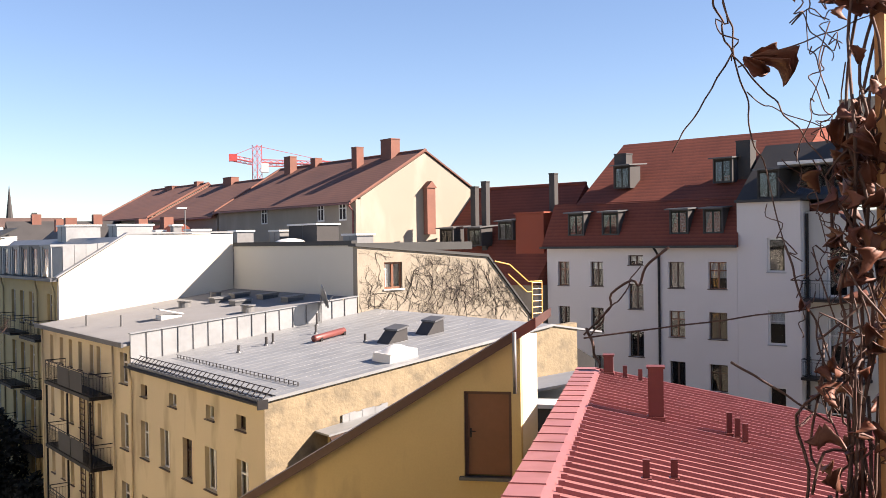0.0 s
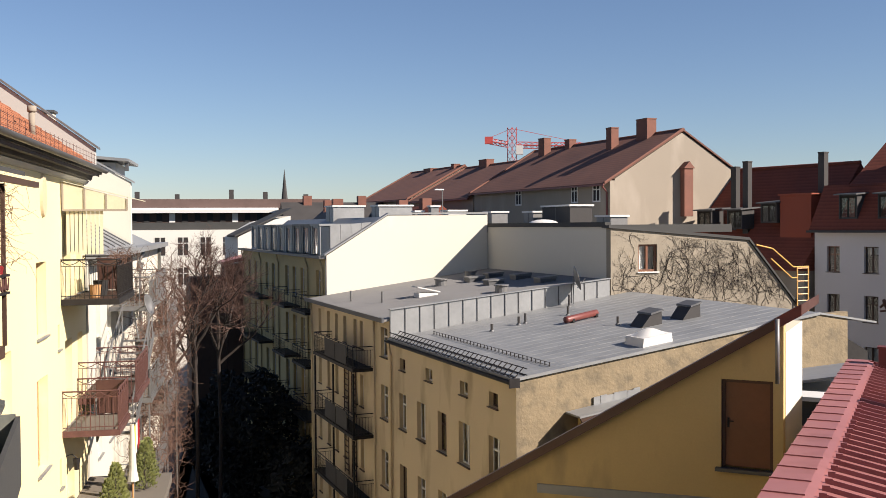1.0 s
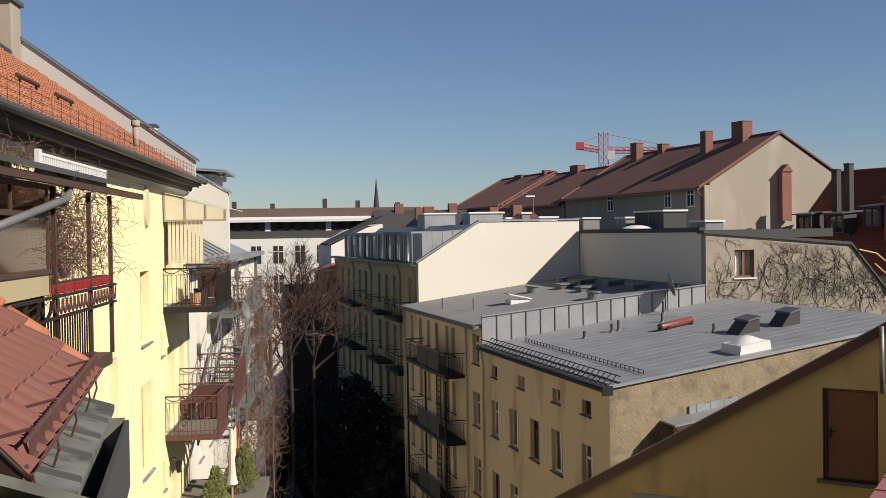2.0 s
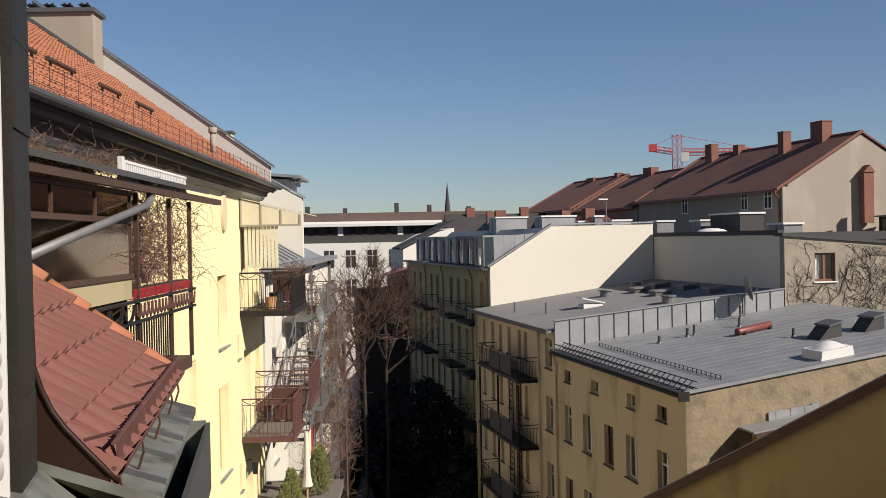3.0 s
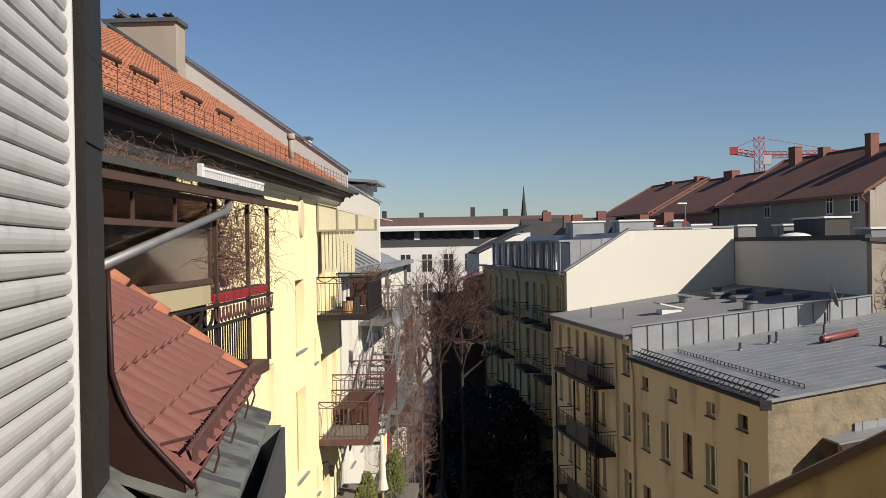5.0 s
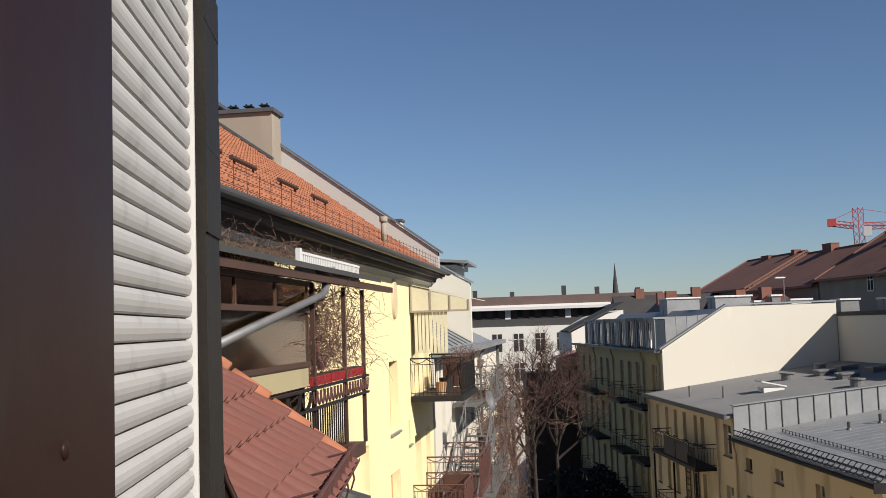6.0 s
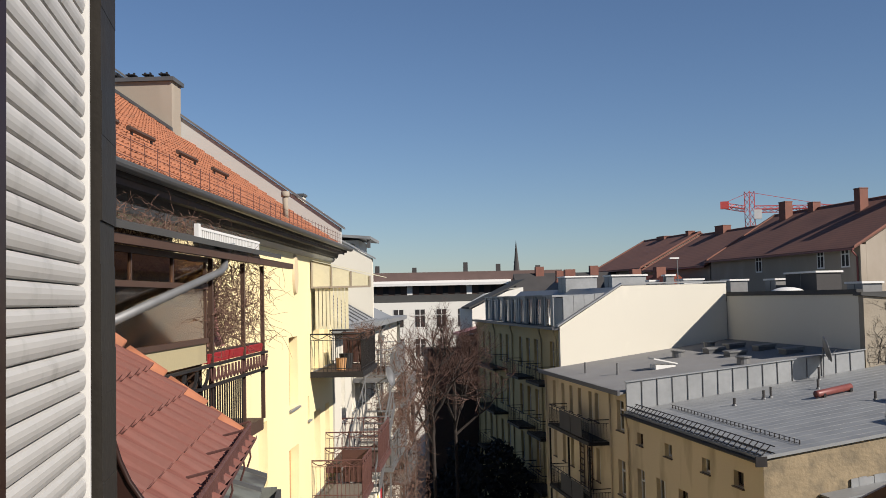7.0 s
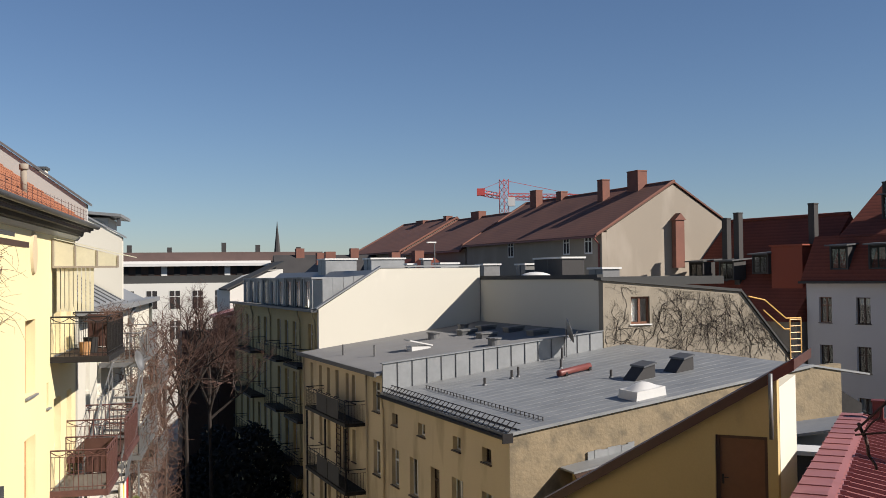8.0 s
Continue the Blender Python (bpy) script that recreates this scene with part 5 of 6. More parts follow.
aw = thing("glass_canopy", "dusty yellowed glass canopy over the balcony", "canopy", FL)
part("side_pane", prism(B(), [(0.03, 17.42), (1.6, 17.38), (1.6, 17.68), (0.03, 18.1)], 1, 15.38, 15.4), "milky", aw)
part("roof_pane", prism(B(), [(0.03, 18.12), (1.7, 17.7), (1.7, 17.72), (0.03, 18.14)], 1, 15.35, 18.9), "milky", aw)
fb = B()
for x in (0.03, 0.55, 1.07, 1.57):
    box(fb, x, x + 0.04, 15.36, 15.375, 17.4, 18.08 - x * 0.25)
box(fb, 0.03, 1.6, 15.355, 15.377, 17.38, 17.43)
part("canopy_frame", fb, "gable", aw)
cu = thing("blind", "yellowed vertical reed blind hanging under the canopy", "blind", FL)
for i in range(9):
    part("strip", boxes((0.12 + i * 0.1, 0.2 + i * 0.1, 15.42, 15.44, 16.3, 17.4)), "milky", cu)

# wall lamp, dish and cable on the cream house
wl = thing("wall_lamp", "small dark lantern on the cream wall", "lamp", FL @ Matrix.Translation((0.0, 15.6, 11.0)))
b = B()
tube(b, [(0, 0, 0.2), (0.15, 0, 0.25), (0.25, 0, 0.15)], 0.015, 5)
part("arm", b, "iron", wl)
part("lantern", tube(B(), [(0.25, 0, 0.13), (0.25, 0, -0.15)], 0.1, 6, 0.06), "iron", wl)

# small terrace with conifers low on the cream house
te = thing("low_terrace", "low terrace with planters and folded parasol", "terrace", FL)
part("slab", boxes((0.0, 2.3, 13.5, 19.4, 9.5, 9.75)), "paving", te)
part("post", boxes((2.0, 2.15, 13.6, 13.75, 0, 9.5)), "darkwood", te)
part("post", boxes((2.0, 2.15, 19.1, 19.25, 0, 9.5)), "darkwood", te)


def conifer(m, hgt, r, label, group=""):
    t = thing("conifer", label, "conifer", m, group)
    part("trunk", tube(B(), [(0, 0, 0), (0, 0, hgt * 0.8)], 0.04, 6, 0.01), "bark", t)
    rng = random.Random(int(hgt * 1000) + int(m.translation.y * 100))
    b = B()
    for _ in range(900):
        z = hgt * (0.06 + 0.94 * rng.random() ** 1.3)
        q = r * (1 - (z / hgt)) ** 0.7 * (0.5 + 0.55 * rng.random()) + 0.02
        a = rng.random() * math.tau
        p = Vector((q * math.cos(a), q * math.sin(a), z))
        d = Vector((math.cos(a), math.sin(a), 1.2 + rng.gauss(0, 0.5))).normalized() * rng.uniform(0.05, 0.13) * hgt / 1.5
        s = d.orthogonal().normalized() * 0.022 * hgt / 1.5
        b.faces.new([b.verts.new(v) for v in (p - s, p + d * 0.5 - s * 1.4, p + d, p + d * 0.5 + s * 1.4)])
    part("foliage", b, "green", t, kind="stuff")


for x, y, hg in ((1.2, 14.2, 1.15), (1.25, 15.1, 1.3), (1.2, 15.9, 1.1), (1.7, 17.6, 1.3), (1.7, 18.6, 1.2)):
    conifer(FL @ Matrix.Translation((x, y, 9.75)), hg, 0.3, "small clipped yellow-green conifer on the terrace", "terrace conifers")
ps = thing("parasol", "folded cream parasol on the low terrace", "parasol", FL @ Matrix.Translation((1.5, 16.6, 9.75)))
part("pole", tube(B(), [(0, 0, 0), (0, 0, 2.0)], 0.025, 8), "wood", ps)
part("canopy", tube(B(), [(0, 0, 0.5), (0, 0, 0.8), (0, 0, 2.0)], 0.16, 10, 0.05), "warmwhite", ps)
for y, mt, lb in ((17.0, "yellowcloth", "yellow towel hung to dry"), (17.45, "whitepaint", "white towel hung to dry"), (17.95, "redbox", "red cloth hung to dry")):
    c = B()
    cols = [[c.verts.new((1.5 + 0.02 * math.sin(i * 2), y + i * 0.07, zz)) for zz in (11.6, 10.8)] for i in range(7)]
    for p, q in zip(cols, cols[1:]):
        c.faces.new((p[0], q[0], q[1], p[1]))
    o = solid("towel", c, mt, lb, "towel", FL, "laundry")
    o.modifiers.new("thick", "SOLIDIFY").thickness = 0.01
b = B()
tube(b, [(1.5, 16.9, 11.6), (1.5, 18.8, 11.6)], 0.008, 4), tube(b, [(1.5, 16.9, 9.75), (1.5, 16.9, 11.6)], 0.015, 5), tube(b, [(1.5, 18.8, 9.75), (1.5, 18.8, 11.6)], 0.015, 5)
solid("drying_rack", b, "galv", "thin steel laundry rack on the low terrace", "rack", FL)

# ---- steel stair and trellised balconies on the white house ----
st = thing("steel_stair", "grey galvanised steel stair along the white house", "stair", FL @ Matrix.Translation((0, 0, -1.0)))
for x in (0.5, 1.45):
    part("stringer", obox(B(), (x, 17.2, 12.2), (0.05, 0, 0), (0, 6.2, 2.1), (0, 0, 0.2)), "galv", st)
    b = B()
    tube(b, [(x, 17.2, 13.3), (x, 23.4, 15.4), (x, 24.6, 15.4)], 0.025, 6), tube(b, [(x, 17.2, 12.85), (x, 23.4, 14.95)], 0.015, 5)
    part("handrail", b, "galv", st)
    for i in range(8):
        yy, zz = 17.3 + i * 0.85, 12.4 + i * 0.288
        part("baluster", tube(B(), [(x, yy, zz), (x, yy, zz + 0.95)], 0.015, 5), "galv", st)
for i in range(14):
    part("tread", boxes((0.55, 1.45, 17.35 + i * 0.43, 17.6 + i * 0.43, 12.34 + i * 0.147, 12.38 + i * 0.147)), "galv", st)
for k, (y, z, w) in enumerate(((24.0, 14.3, 6.5), (24.0, 11.2, 6.5), (24.0, 8.0, 6.5), (31.5, 12.6, 5.5), (31.5, 9.4, 5.5))):
    bb = iron_balcony(FL @ Matrix.Translation((0, y, z)), w, 1.3, "grey steel balcony with sheet panel on the white house", "galv", False, "paving", 0.16)
    part("sheet_panel", boxes((1.32, 1.335, w * 0.35, w, 0.05, 0.98)), "galv", bb, "pale grey fabric panel")
    for yy in (0.05, w - 0.1):
        part("post", boxes((1.22, 1.27, yy, yy + 0.05, -3.05 if k not in (2, 4) else -z, -0.2)), "galv", bb)
    tangle("bare_creeper", FL, (0.5, y, z - 2.4), (1.7, y + w, z + 1.1), 340, 1.2, 20 + k, "twig", "grey-brown bare creeper on the steel balconies", r=0.012, drift=(0, 0, 0.25))
dz = thing("satellite_dish", "grey satellite dish by the steel stair", "dish", FL @ Matrix.Translation((1.5, 20.6, 14.6)) @ pose(0, 0, 0, 75, 0, 75))
b = B()
rings = []
for i in range(5):
    q = 0.33 * i / 4
    rings.append([b.verts.new((q * math.cos(k * math.tau / 20), q * math.sin(k * math.tau / 20), 0.12 * (i / 4) ** 2)) for k in range(20)] if i else [b.verts.new((0, 0, 0))])
for k in range(20):
    b.faces.new((rings[0][0], rings[1][k], rings[1][(k + 1) % 20]))
    for i in range(1, 4):
        b.faces.new((rings[i][k], rings[i + 1][k], rings[i + 1][(k + 1) % 20], rings[i][(k + 1) % 20]))
o = part("reflector", b, "galv", dz, smooth=True)
o.modifiers.new("thick", "SOLIDIFY").thickness = 0.012
part("arm", tube(B(), [(0, -0.4, 0.02), (0, -0.1, 0.45)], 0.015, 5), "galv", dz)
part("mount", tube(B(), [(0, 0, -0.02), (0, -0.1, -0.4), (0, -1.0, -0.5)], 0.025, 6), "galv", dz)

# terrace, house edge behind the camera
solid("terrace", boxes((0.06, 6.5, -10, -0.45, 15.0, 15.35)), "lead", "dark terrace floor under the camera", "terrace", FO, kind="structure")
solid("wall_behind", boxes((0.06, 12, -6.4, -6.0, 0, 20)), "grey", "plain grey house wall behind the terrace", "wall", FO, kind="structure")

# ---- roof furniture on the zinc roof ----
def on_a(x, y, lift=0.0):
    return FA @ Matrix.Translation((x, y, roof_a(x) + 0.07 + lift))


sk = thing("skylight", "white framed skylight dome on the zinc roof", "skylight", on_a(4.9, 0.4))
part("kerb", prism(B(), [(0, -0.05), (1.2, 0.11), (1.15, 0.46), (0.05, 0.3)], 1, 0, 1.15), "whitepaint", sk)
b = B()
n = 7
grid = [[b.verts.new((0.1 + 1.0 * i / n, 0.08 + 1.0 * j / n, 0.31 + 0.145 * i / n + 0.2 * math.sin(math.pi * i / n) * math.sin(math.pi * j / n))) for j in range(n + 1)] for i in range(n + 1)]
for i in range(n):
    for j in range(n):
        b.faces.new((grid[i][j], grid[i + 1][j], grid[i + 1][j + 1], grid[i][j + 1]))
part("dome", b, "whitepaint", sk, "milky plastic dome", smooth=True)
for x, y, w in ((6.85, 3.6, 0.95), (8.6, 3.5, 0.85)):
    hd_ = thing("roof_hood", "dark glazed roof hatch with sloping sides on the zinc roof", "roof hatch", on_a(x, y), "roof hatches")
    part("kerb", prism(B(), [(0, -0.05), (w, 0.1), (w * 0.98, 0.62), (w * 0.5, 0.5)], 1, 0, 0.85), "slate", hd_)
    part("lid", prism(B(), [(w * 0.44, 0.49), (w * 1.04, 0.63), (w * 1.02, 0.7), (w * 0.46, 0.56)], 1, -0.06, 0.91), "zincdark", hd_)
rp = thing("red_duct", "dull red horizontal duct lying on the zinc roof", "duct", on_a(5.8, 7.5))
b = B()
tube(b, [(0, 0, 0.17), (0.1, 0.02, 0.18), (1.6, 0.27, 0.39)], 0.135, 14)
part("duct", b, "darkred", rp, smooth=True)
part("support", boxes((0.3, 0.4, -0.08, 0.18, -0.03, 0.2), (1.5, 1.6, 0.12, 0.38, 0.14, 0.36)), "iron", rp)
for x, y, hgt, r_ in ((4.65, 9.45, 0.35, 0.06), (5.0, 9.55, 0.42, 0.05), (7.0, 9.5, 0.38, 0.05), (8.2, 11.6, 0.55, 0.05), (6.85, 5.2, 0.32, 0.05), (3.3, 9.2, 0.3, 0.06)):
    vp = thing("vent_pipe", "short dark vent pipe on the zinc roof", "vent pipe", on_a(x, y), "vents on the zinc roof")
    part("pipe", tube(B(), [(0, 0, -0.05), (0, 0, hgt)], r_, 8), "slate", vp)
    part("collar", tube(B(), [(0, 0, -0.03), (0, 0, 0.06)], r_ * 2.2, 10, r_ * 1.3), "zincdark", vp)
ds = thing("satellite_dish", "grey satellite dish on the zinc upstand", "dish", FA @ Matrix.Translation((8.7, 12.0, 14.5)) @ pose(0, 0, 0, 75, 0, 70))
b = B()
rings = [[b.verts.new((0, 0, 0))]]
for i in range(1, 6):
    q = 0.58 * i / 5
    rings.append([b.verts.new((q * math.cos(k * math.tau / 24), q * math.sin(k * math.tau / 24), 0.13 * (i / 5) ** 2)) for k in range(24)])
for k in range(24):
    b.faces.new((rings[0][0], rings[1][k], rings[1][(k + 1) % 24]))
    for i in range(1, 5):
        b.faces.new((rings[i][k], rings[i + 1][k], rings[i + 1][(k + 1) % 24], rings[i][(k + 1) % 24]))
o = part("reflector", b, "galv", ds, smooth=True)
o.modifiers.new("thick", "SOLIDIFY").thickness = 0.012
part("arm", tube(B(), [(0, -0.45, 0.02), (0, -0.1, 0.5)], 0.018, 5), "galv", ds)
ms = thing("dish_mast", "thin steel mast behind the satellite dish", "mast", FA)
part("mast", tube(B(), [(8.7, 12.1, 13.2), (8.7, 12.1, 14.6)], 0.03, 8), "galv", ms)

# small canopy and sheet lean-to between the stucco wall and the stair head
cn = thing("lean_to", "small weathered lean-to roof against the stucco wall", "lean-to", FA)
part("roof", prism(B(), [(1.75, 10.9), (5.2, 11.4), (5.2, 11.46), (1.75, 10.96)], 1, -0.95, -0.02), "zinc", cn)
part("verge", prism(B(), [(1.9, 10.6), (2.1, 10.6), (5.2, 11.2), (5.2, 11.39), (1.75, 10.89)], 1, -1.0, -0.93), "darkwood", cn)
part("wall", prism(B(), [(2.2, 6), (5.1, 6), (5.1, 11.3), (2.2, 10.85)], 1, -0.9, -0.03), "ochre", cn)
for i in range(7):
    part("corrugated_sheet", obox(B(), (2.75 + i * 0.25, -0.07 - 0.01 * (i % 2), 11.06 + i * 0.03 + 0.02 * math.sin(i * 2.3)), (0.247, 0, 0.03), (0, 0.04, 0), (0, 0, 0.3)), "zinc", cn)

# ---- roof furniture on the felt roof ----
for x, y, hgt in ((0.9, 21.7, 0.55), (1.7, 18.9, 0.55)):
    vp = thing("vent_pipe", "thin pale vent pipe on the felt roof", "vent pipe", FA @ Matrix.Translation((x, y, roof_b(x))), "vents on the felt roof")
    part("pipe", tube(B(), [(0, 0, -0.05), (0, 0, hgt)], 0.06, 8), "galv", vp)
hv = thing("roof_hatch", "small white roof hatch on the felt roof", "roof hatch", FA @ Matrix.Translation((3.4, 18.2, roof_b(3.4))))
part("kerb", boxes((0, 1.0, 0, 0.8, -0.1, 0.22)), "whitepaint", hv)
part("lid", prism(B(), [(-0.1, 0.5), (1.1, 0.24), (1.1, 0.3), (-0.1, 0.56)], 1, -0.06, 0.86), "whitepaint", hv)
for x, y, r_ in ((6.0, 21.9, 0.32), (6.4, 15.0, 0.3), (8.4, 23.5, 0.3)):
    vp = thing("roof_ventilator", "squat round metal ventilator on the felt roof", "ventilator", FA @ Matrix.Translation((x, y, roof_b(x))), "ventilators on the felt roof")
    part("drum", tube(B(), [(0, 0, -0.05), (0, 0, 0.3)], r_, 14), "galv", vp)
    part("cap", tube(B(), [(0, 0, 0.3), (0, 0, 0.36)], r_ * 1.25, 14), "galv", vp)
for x, y in ((7.3, 21.0), (7.2, 18.2), (8.6, 21.4), (8.9, 18.6), (8.8, 15.6)):
    ac = thing("air_unit", "low blue-grey skylight unit on the shaded felt roof", "skylight", FA @ Matrix.Translation((x, y, roof_b(x))), "units on the felt roof")
    part("box", boxes((0, 0.85, 0, 0.75, -0.1, 0.22)), "zincdark", ac)
    part("lid", prism(B(), [(-0.05, 0.22), (0.9, 0.23), (0.9, 0.36), (-0.05, 0.28)], 1, -0.05, 0.8), "galv", ac)

# ---- roof furniture on the white-ended and the back house ----
for x, y, w, d, z0, hgt, mt, lb in ((13.4, 21.0, 1.4, 3.4, 16.95, 1.05, "slate", "dark boxed roof exit with pale lid"), (13.2, 25.2, 0.9, 1.3, 16.95, 0.75, "galv", "pale metal roof unit"),
                                    (8.0, 28.6, 0.5, 0.5, 17.4, 0.7, "galv", "pale metal vent box"), (7.2, 29.2, 0.5, 0.5, 17.3, 0.5, "galv", "pale metal vent box"),
                                    (12.2, 29.0, 1.1, 1.2, 16.95, 0.8, "galv", "pale metal roof unit"), (9.6, 29.8, 1.2, 1.2, 17.4, 0.45, "whitepaint", "white roof unit"),
                                    (5.6, 31.5, 2.2, 1.6, 17.2, 1.0, "zinc", "zinc-clad roof box"), (4.4, 38.0, 2.2, 2.0, 17.1, 1.2, "zinc", "zinc-clad roof box"), (13.0, 16.0, 1.0, 1.4, 16.95, 0.4, "galv", "low pale roof unit")):
    u = thing("roof_unit", lb + " on the flat roof", "roof unit", FA @ Matrix.Translation((x, y, z0)), "flat roof units")
    part("box", boxes((0, w, 0, d, -0.3, hgt)), mt, u)
    part("lid", boxes((-0.08, w + 0.08, -0.08, d + 0.08, hgt, hgt + 0.1)), "whitepaint", u)
    part("joint", boxes((-0.012, w + 0.012, d / 2 - 0.02, d / 2 + 0.02, 0, hgt - 0.002)), "zincdark", u)
dm = thing("roof_dome", "low white plastic roof dome", "skylight", FA @ Matrix.Translation((12.0, 21.5, 16.96)))
b = B()
bmesh.ops.create_uvsphere(b, u_segments=16, v_segments=8, radius=0.9, matrix=Matrix.Diagonal((1, 1, 0.35, 1)))
part("dome", b, "whitepaint", dm, smooth=True)
lp = thing("roof_lamp", "slim pole with flat lamp head on the roof", "lamp", FA @ Matrix.Translation((9.0, 29.3, 17.4)))
part("pole", tube(B(), [(0, 0, -0.2), (0, 0, 1.8)], 0.035, 6), "galv", lp)
part("head", boxes((-0.5, 0.08, -0.1, 0.1, 1.75, 1.83)), "whitepaint", lp)

# ---- iron balconies on the yard houses ----
for z in (10.5, 7.45, 4.4):
    bb = iron_balcony(FA @ Matrix.Translation((0, 22.2, z)) @ pose(0, 0, 0, 0, 0, 180), 7.2, 0.95, "long dark iron balcony with sheet-clad railing on the yellow house", festoon=False, step=0.13, floor_mat="iron")
    for y0 in (2.2, 4.2):
        part("railing_sheet", boxes((0.965, 0.98, y0, y0 + 1.9, 0.08, 0.95)), "slate", bb, "dark sheet infill")
    for y0 in (0.05, 3.6, 7.1):
        part("post", boxes((0.9, 0.98, y0, y0 + 0.08, -3.05 if z > 4.5 else -4.4, -0.2)), "iron", bb)
    ld = thing("wall_trellis", "dark timber ladder trellis between the balconies", "trellis", FA @ Matrix.Translation((-0.06, 17.6, z - 2.7)), "ladder trellises")
    for y0 in (0.0, 0.7, 1.3, 2.0):
        part("upright", boxes((-0.04, 0.0, y0, y0 + 0.06, 0, 2.4)), "darkwood", ld)
    for i in range(8):
        for y0 in (0.06, 1.36):
            part("rung", boxes((-0.035, -0.005, y0, y0 + 0.64, 0.15 + i * 0.29, 0.2 + i * 0.29)), "darkwood", ld)
for y, w in ((31.2, 3.4), (37.0, 3.6), (48.6, 7.0)):
    for z in (12.0, 8.9, 5.8):
        iron_balcony(FA @ Matrix.Translation((0.95, y, z)) @ pose(0, 0, 0, 0, 0, 180), w, 1.0, "dark iron balcony on the far yellow yard house", festoon=False, step=0.2, floor_mat="iron")

# ---- yellow ladder beside the overgrown wall ----
yl = thing("ladder", "orange-yellow steel roof ladder with handrail", "ladder", FA)
for x in (21.75, 22.45):
    part("upright", tube(B(), [(x, 12.4, 11.5), (x, 12.4, 14.75)], 0.04, 6), "safety", yl)
for i in range(10):
    part("rung", tube(B(), [(21.75, 12.4, 11.7 + i * 0.33), (22.45, 12.4, 11.7 + i * 0.33)], 0.03, 5), "safety", yl)
part("handrail", tube(B(), [(22.45, 12.4, 14.75), (21.5, 12.4, 14.75), (20.2, 12.4, 15.7), (19.2, 12.4, 15.9)], 0.035, 6), "safety", yl)
part("handrail", tube(B(), [(21.75, 12.4, 14.2), (21.4, 12.4, 14.2), (20.1, 12.4, 15.2)], 0.035, 6), "safety", yl)

# ---- bare creeper on the weathered wall ----
rng = random.Random(11)
b = B()


def creep(p, d, ln, r_, depth):
    pts = [p]
    for _ in range(6):
        d = d + rng.gauss(0, 0.24)
        q = (pts[-1][0] + ln / 6 * math.cos(d), pts[-1][1] + ln / 6 * math.sin(d))
        if not (11.0 < q[0] < 21.85 and 12.4 < q[1] < top_r(q[0]) - 0.1) or (12.35 < q[0] < 13.6 and 14.6 < q[1] < 16.1):
            break
        pts.append(q)
    if len(pts) > 1:
        tube(b, [(x, 12.538 - 0.01 * rng.random(), z) for x, z in pts], r_, 3, r_ * 0.6)
    if depth and len(pts) > 2:
        for _ in range(rng.choice((2, 2, 3))):
            k = rng.randrange(1, len(pts))
            creep(pts[k], d + rng.choice((-1, 1)) * rng.uniform(0.4, 1.1), ln * rng.uniform(0.6, 0.85), r_ * 0.75, depth - 1)


for i in range(64):
    creep((11.1 + i * 0.166 + rng.uniform(-0.1, 0.1), rng.uniform(12.6, 14.9)), math.pi / 2 + rng.gauss(0, 0.6), rng.uniform(1.0, 1.8), 0.0115, 4)
solid("wall_creeper", b, "bark", "bare dark creeper stems over the weathered wall", "creeper", FA, kind="stuff")

# ---- low walls and sheds between the red roof and the pale house ----
sd = thing("shed_roof", "pale sheet-roofed shed beyond the red roof", "shed", at((3.4, 31.5), -12.6))
part("roof", prism(B(), [(-1.5, 11.9), (1.6, 12.5), (1.6, 12.58), (-1.5, 11.98)], 1, 0, 3.2), "zinc", sd)
part("wall", boxes((-1.4, 1.5, 0.1, 3.1, 0, 11.9)), "grey", sd)
bx2 = thing("roof_unit", "white cased unit beside the shed roof", "roof unit", at((3.2, 29.5), -12.6))
part("box", boxes((-0.6, 0.7, 0, 0.9, 0, 12.0)), "lead", bx2)
part("lid", boxes((-0.7, 0.8, -0.1, 1.0, 12.0, 12.12)), "whitepaint", bx2)


# ---- bare trees ----
def bare_tree(m, hgt, seed, label, spread=0.55, mat="bark", twig_mat="twig", levels=6, trunk=0, first=0):
    t = thing("tree", label, "tree", m, "bare trees")
    rng = random.Random(seed)
    tr, tw_ = B(), B()

    def grow(p, d, ln, r_, lv):
        pts = [p]
        for _ in range(4):
            d = (d + 0.16 * Vector((rng.gauss(0, 1), rng.gauss(0, 1), rng.gauss(0, 0.6))) + Vector((0, 0, 0.05))).normalized()
            pts.append(pts[-1] + d * ln / 4)
        tube(tr if lv > 2 else tw_, pts, r_, 6 if lv > 3 else 3, r_ * 0.6)
        if lv:
            for _ in range(3 if lv > 1 else 4):
                k = rng.choice((2, 3, 4, 4))
                dd = (d + spread * 1.4 * Vector((rng.gauss(0, 1), rng.gauss(0, 1), rng.gauss(0, 0.6)))).normalized()
                grow(pts[k], dd, ln * rng.uniform(0.6, 0.8), r_ * 0.58, lv - 1)
    if trunk:
        tube(tr, [(0, 0, 0), (0.1, 0.05, trunk * 0.5), (0, 0, trunk)], 0.12, 8, 0.09)
        for k in range(5):
            a = k * 1.256 + rng.uniform(-0.3, 0.3)
            grow(Vector((0, 0, trunk * rng.uniform(0.85, 1.0))), Vector((math.cos(a) * 0.5, math.sin(a) * 0.5, 0.9)).normalized(), first, 0.085, levels - 1)
    grow(Vector((0, 0, trunk)), Vector((0, 0, 1)), first or hgt * 0.32, 0.12 if trunk else hgt * 0.014, levels)
    part("trunk", tr, mat, t)
    part("crown", tw_, twig_mat, t, "fine bare reddish-brown twigs", kind="stuff")


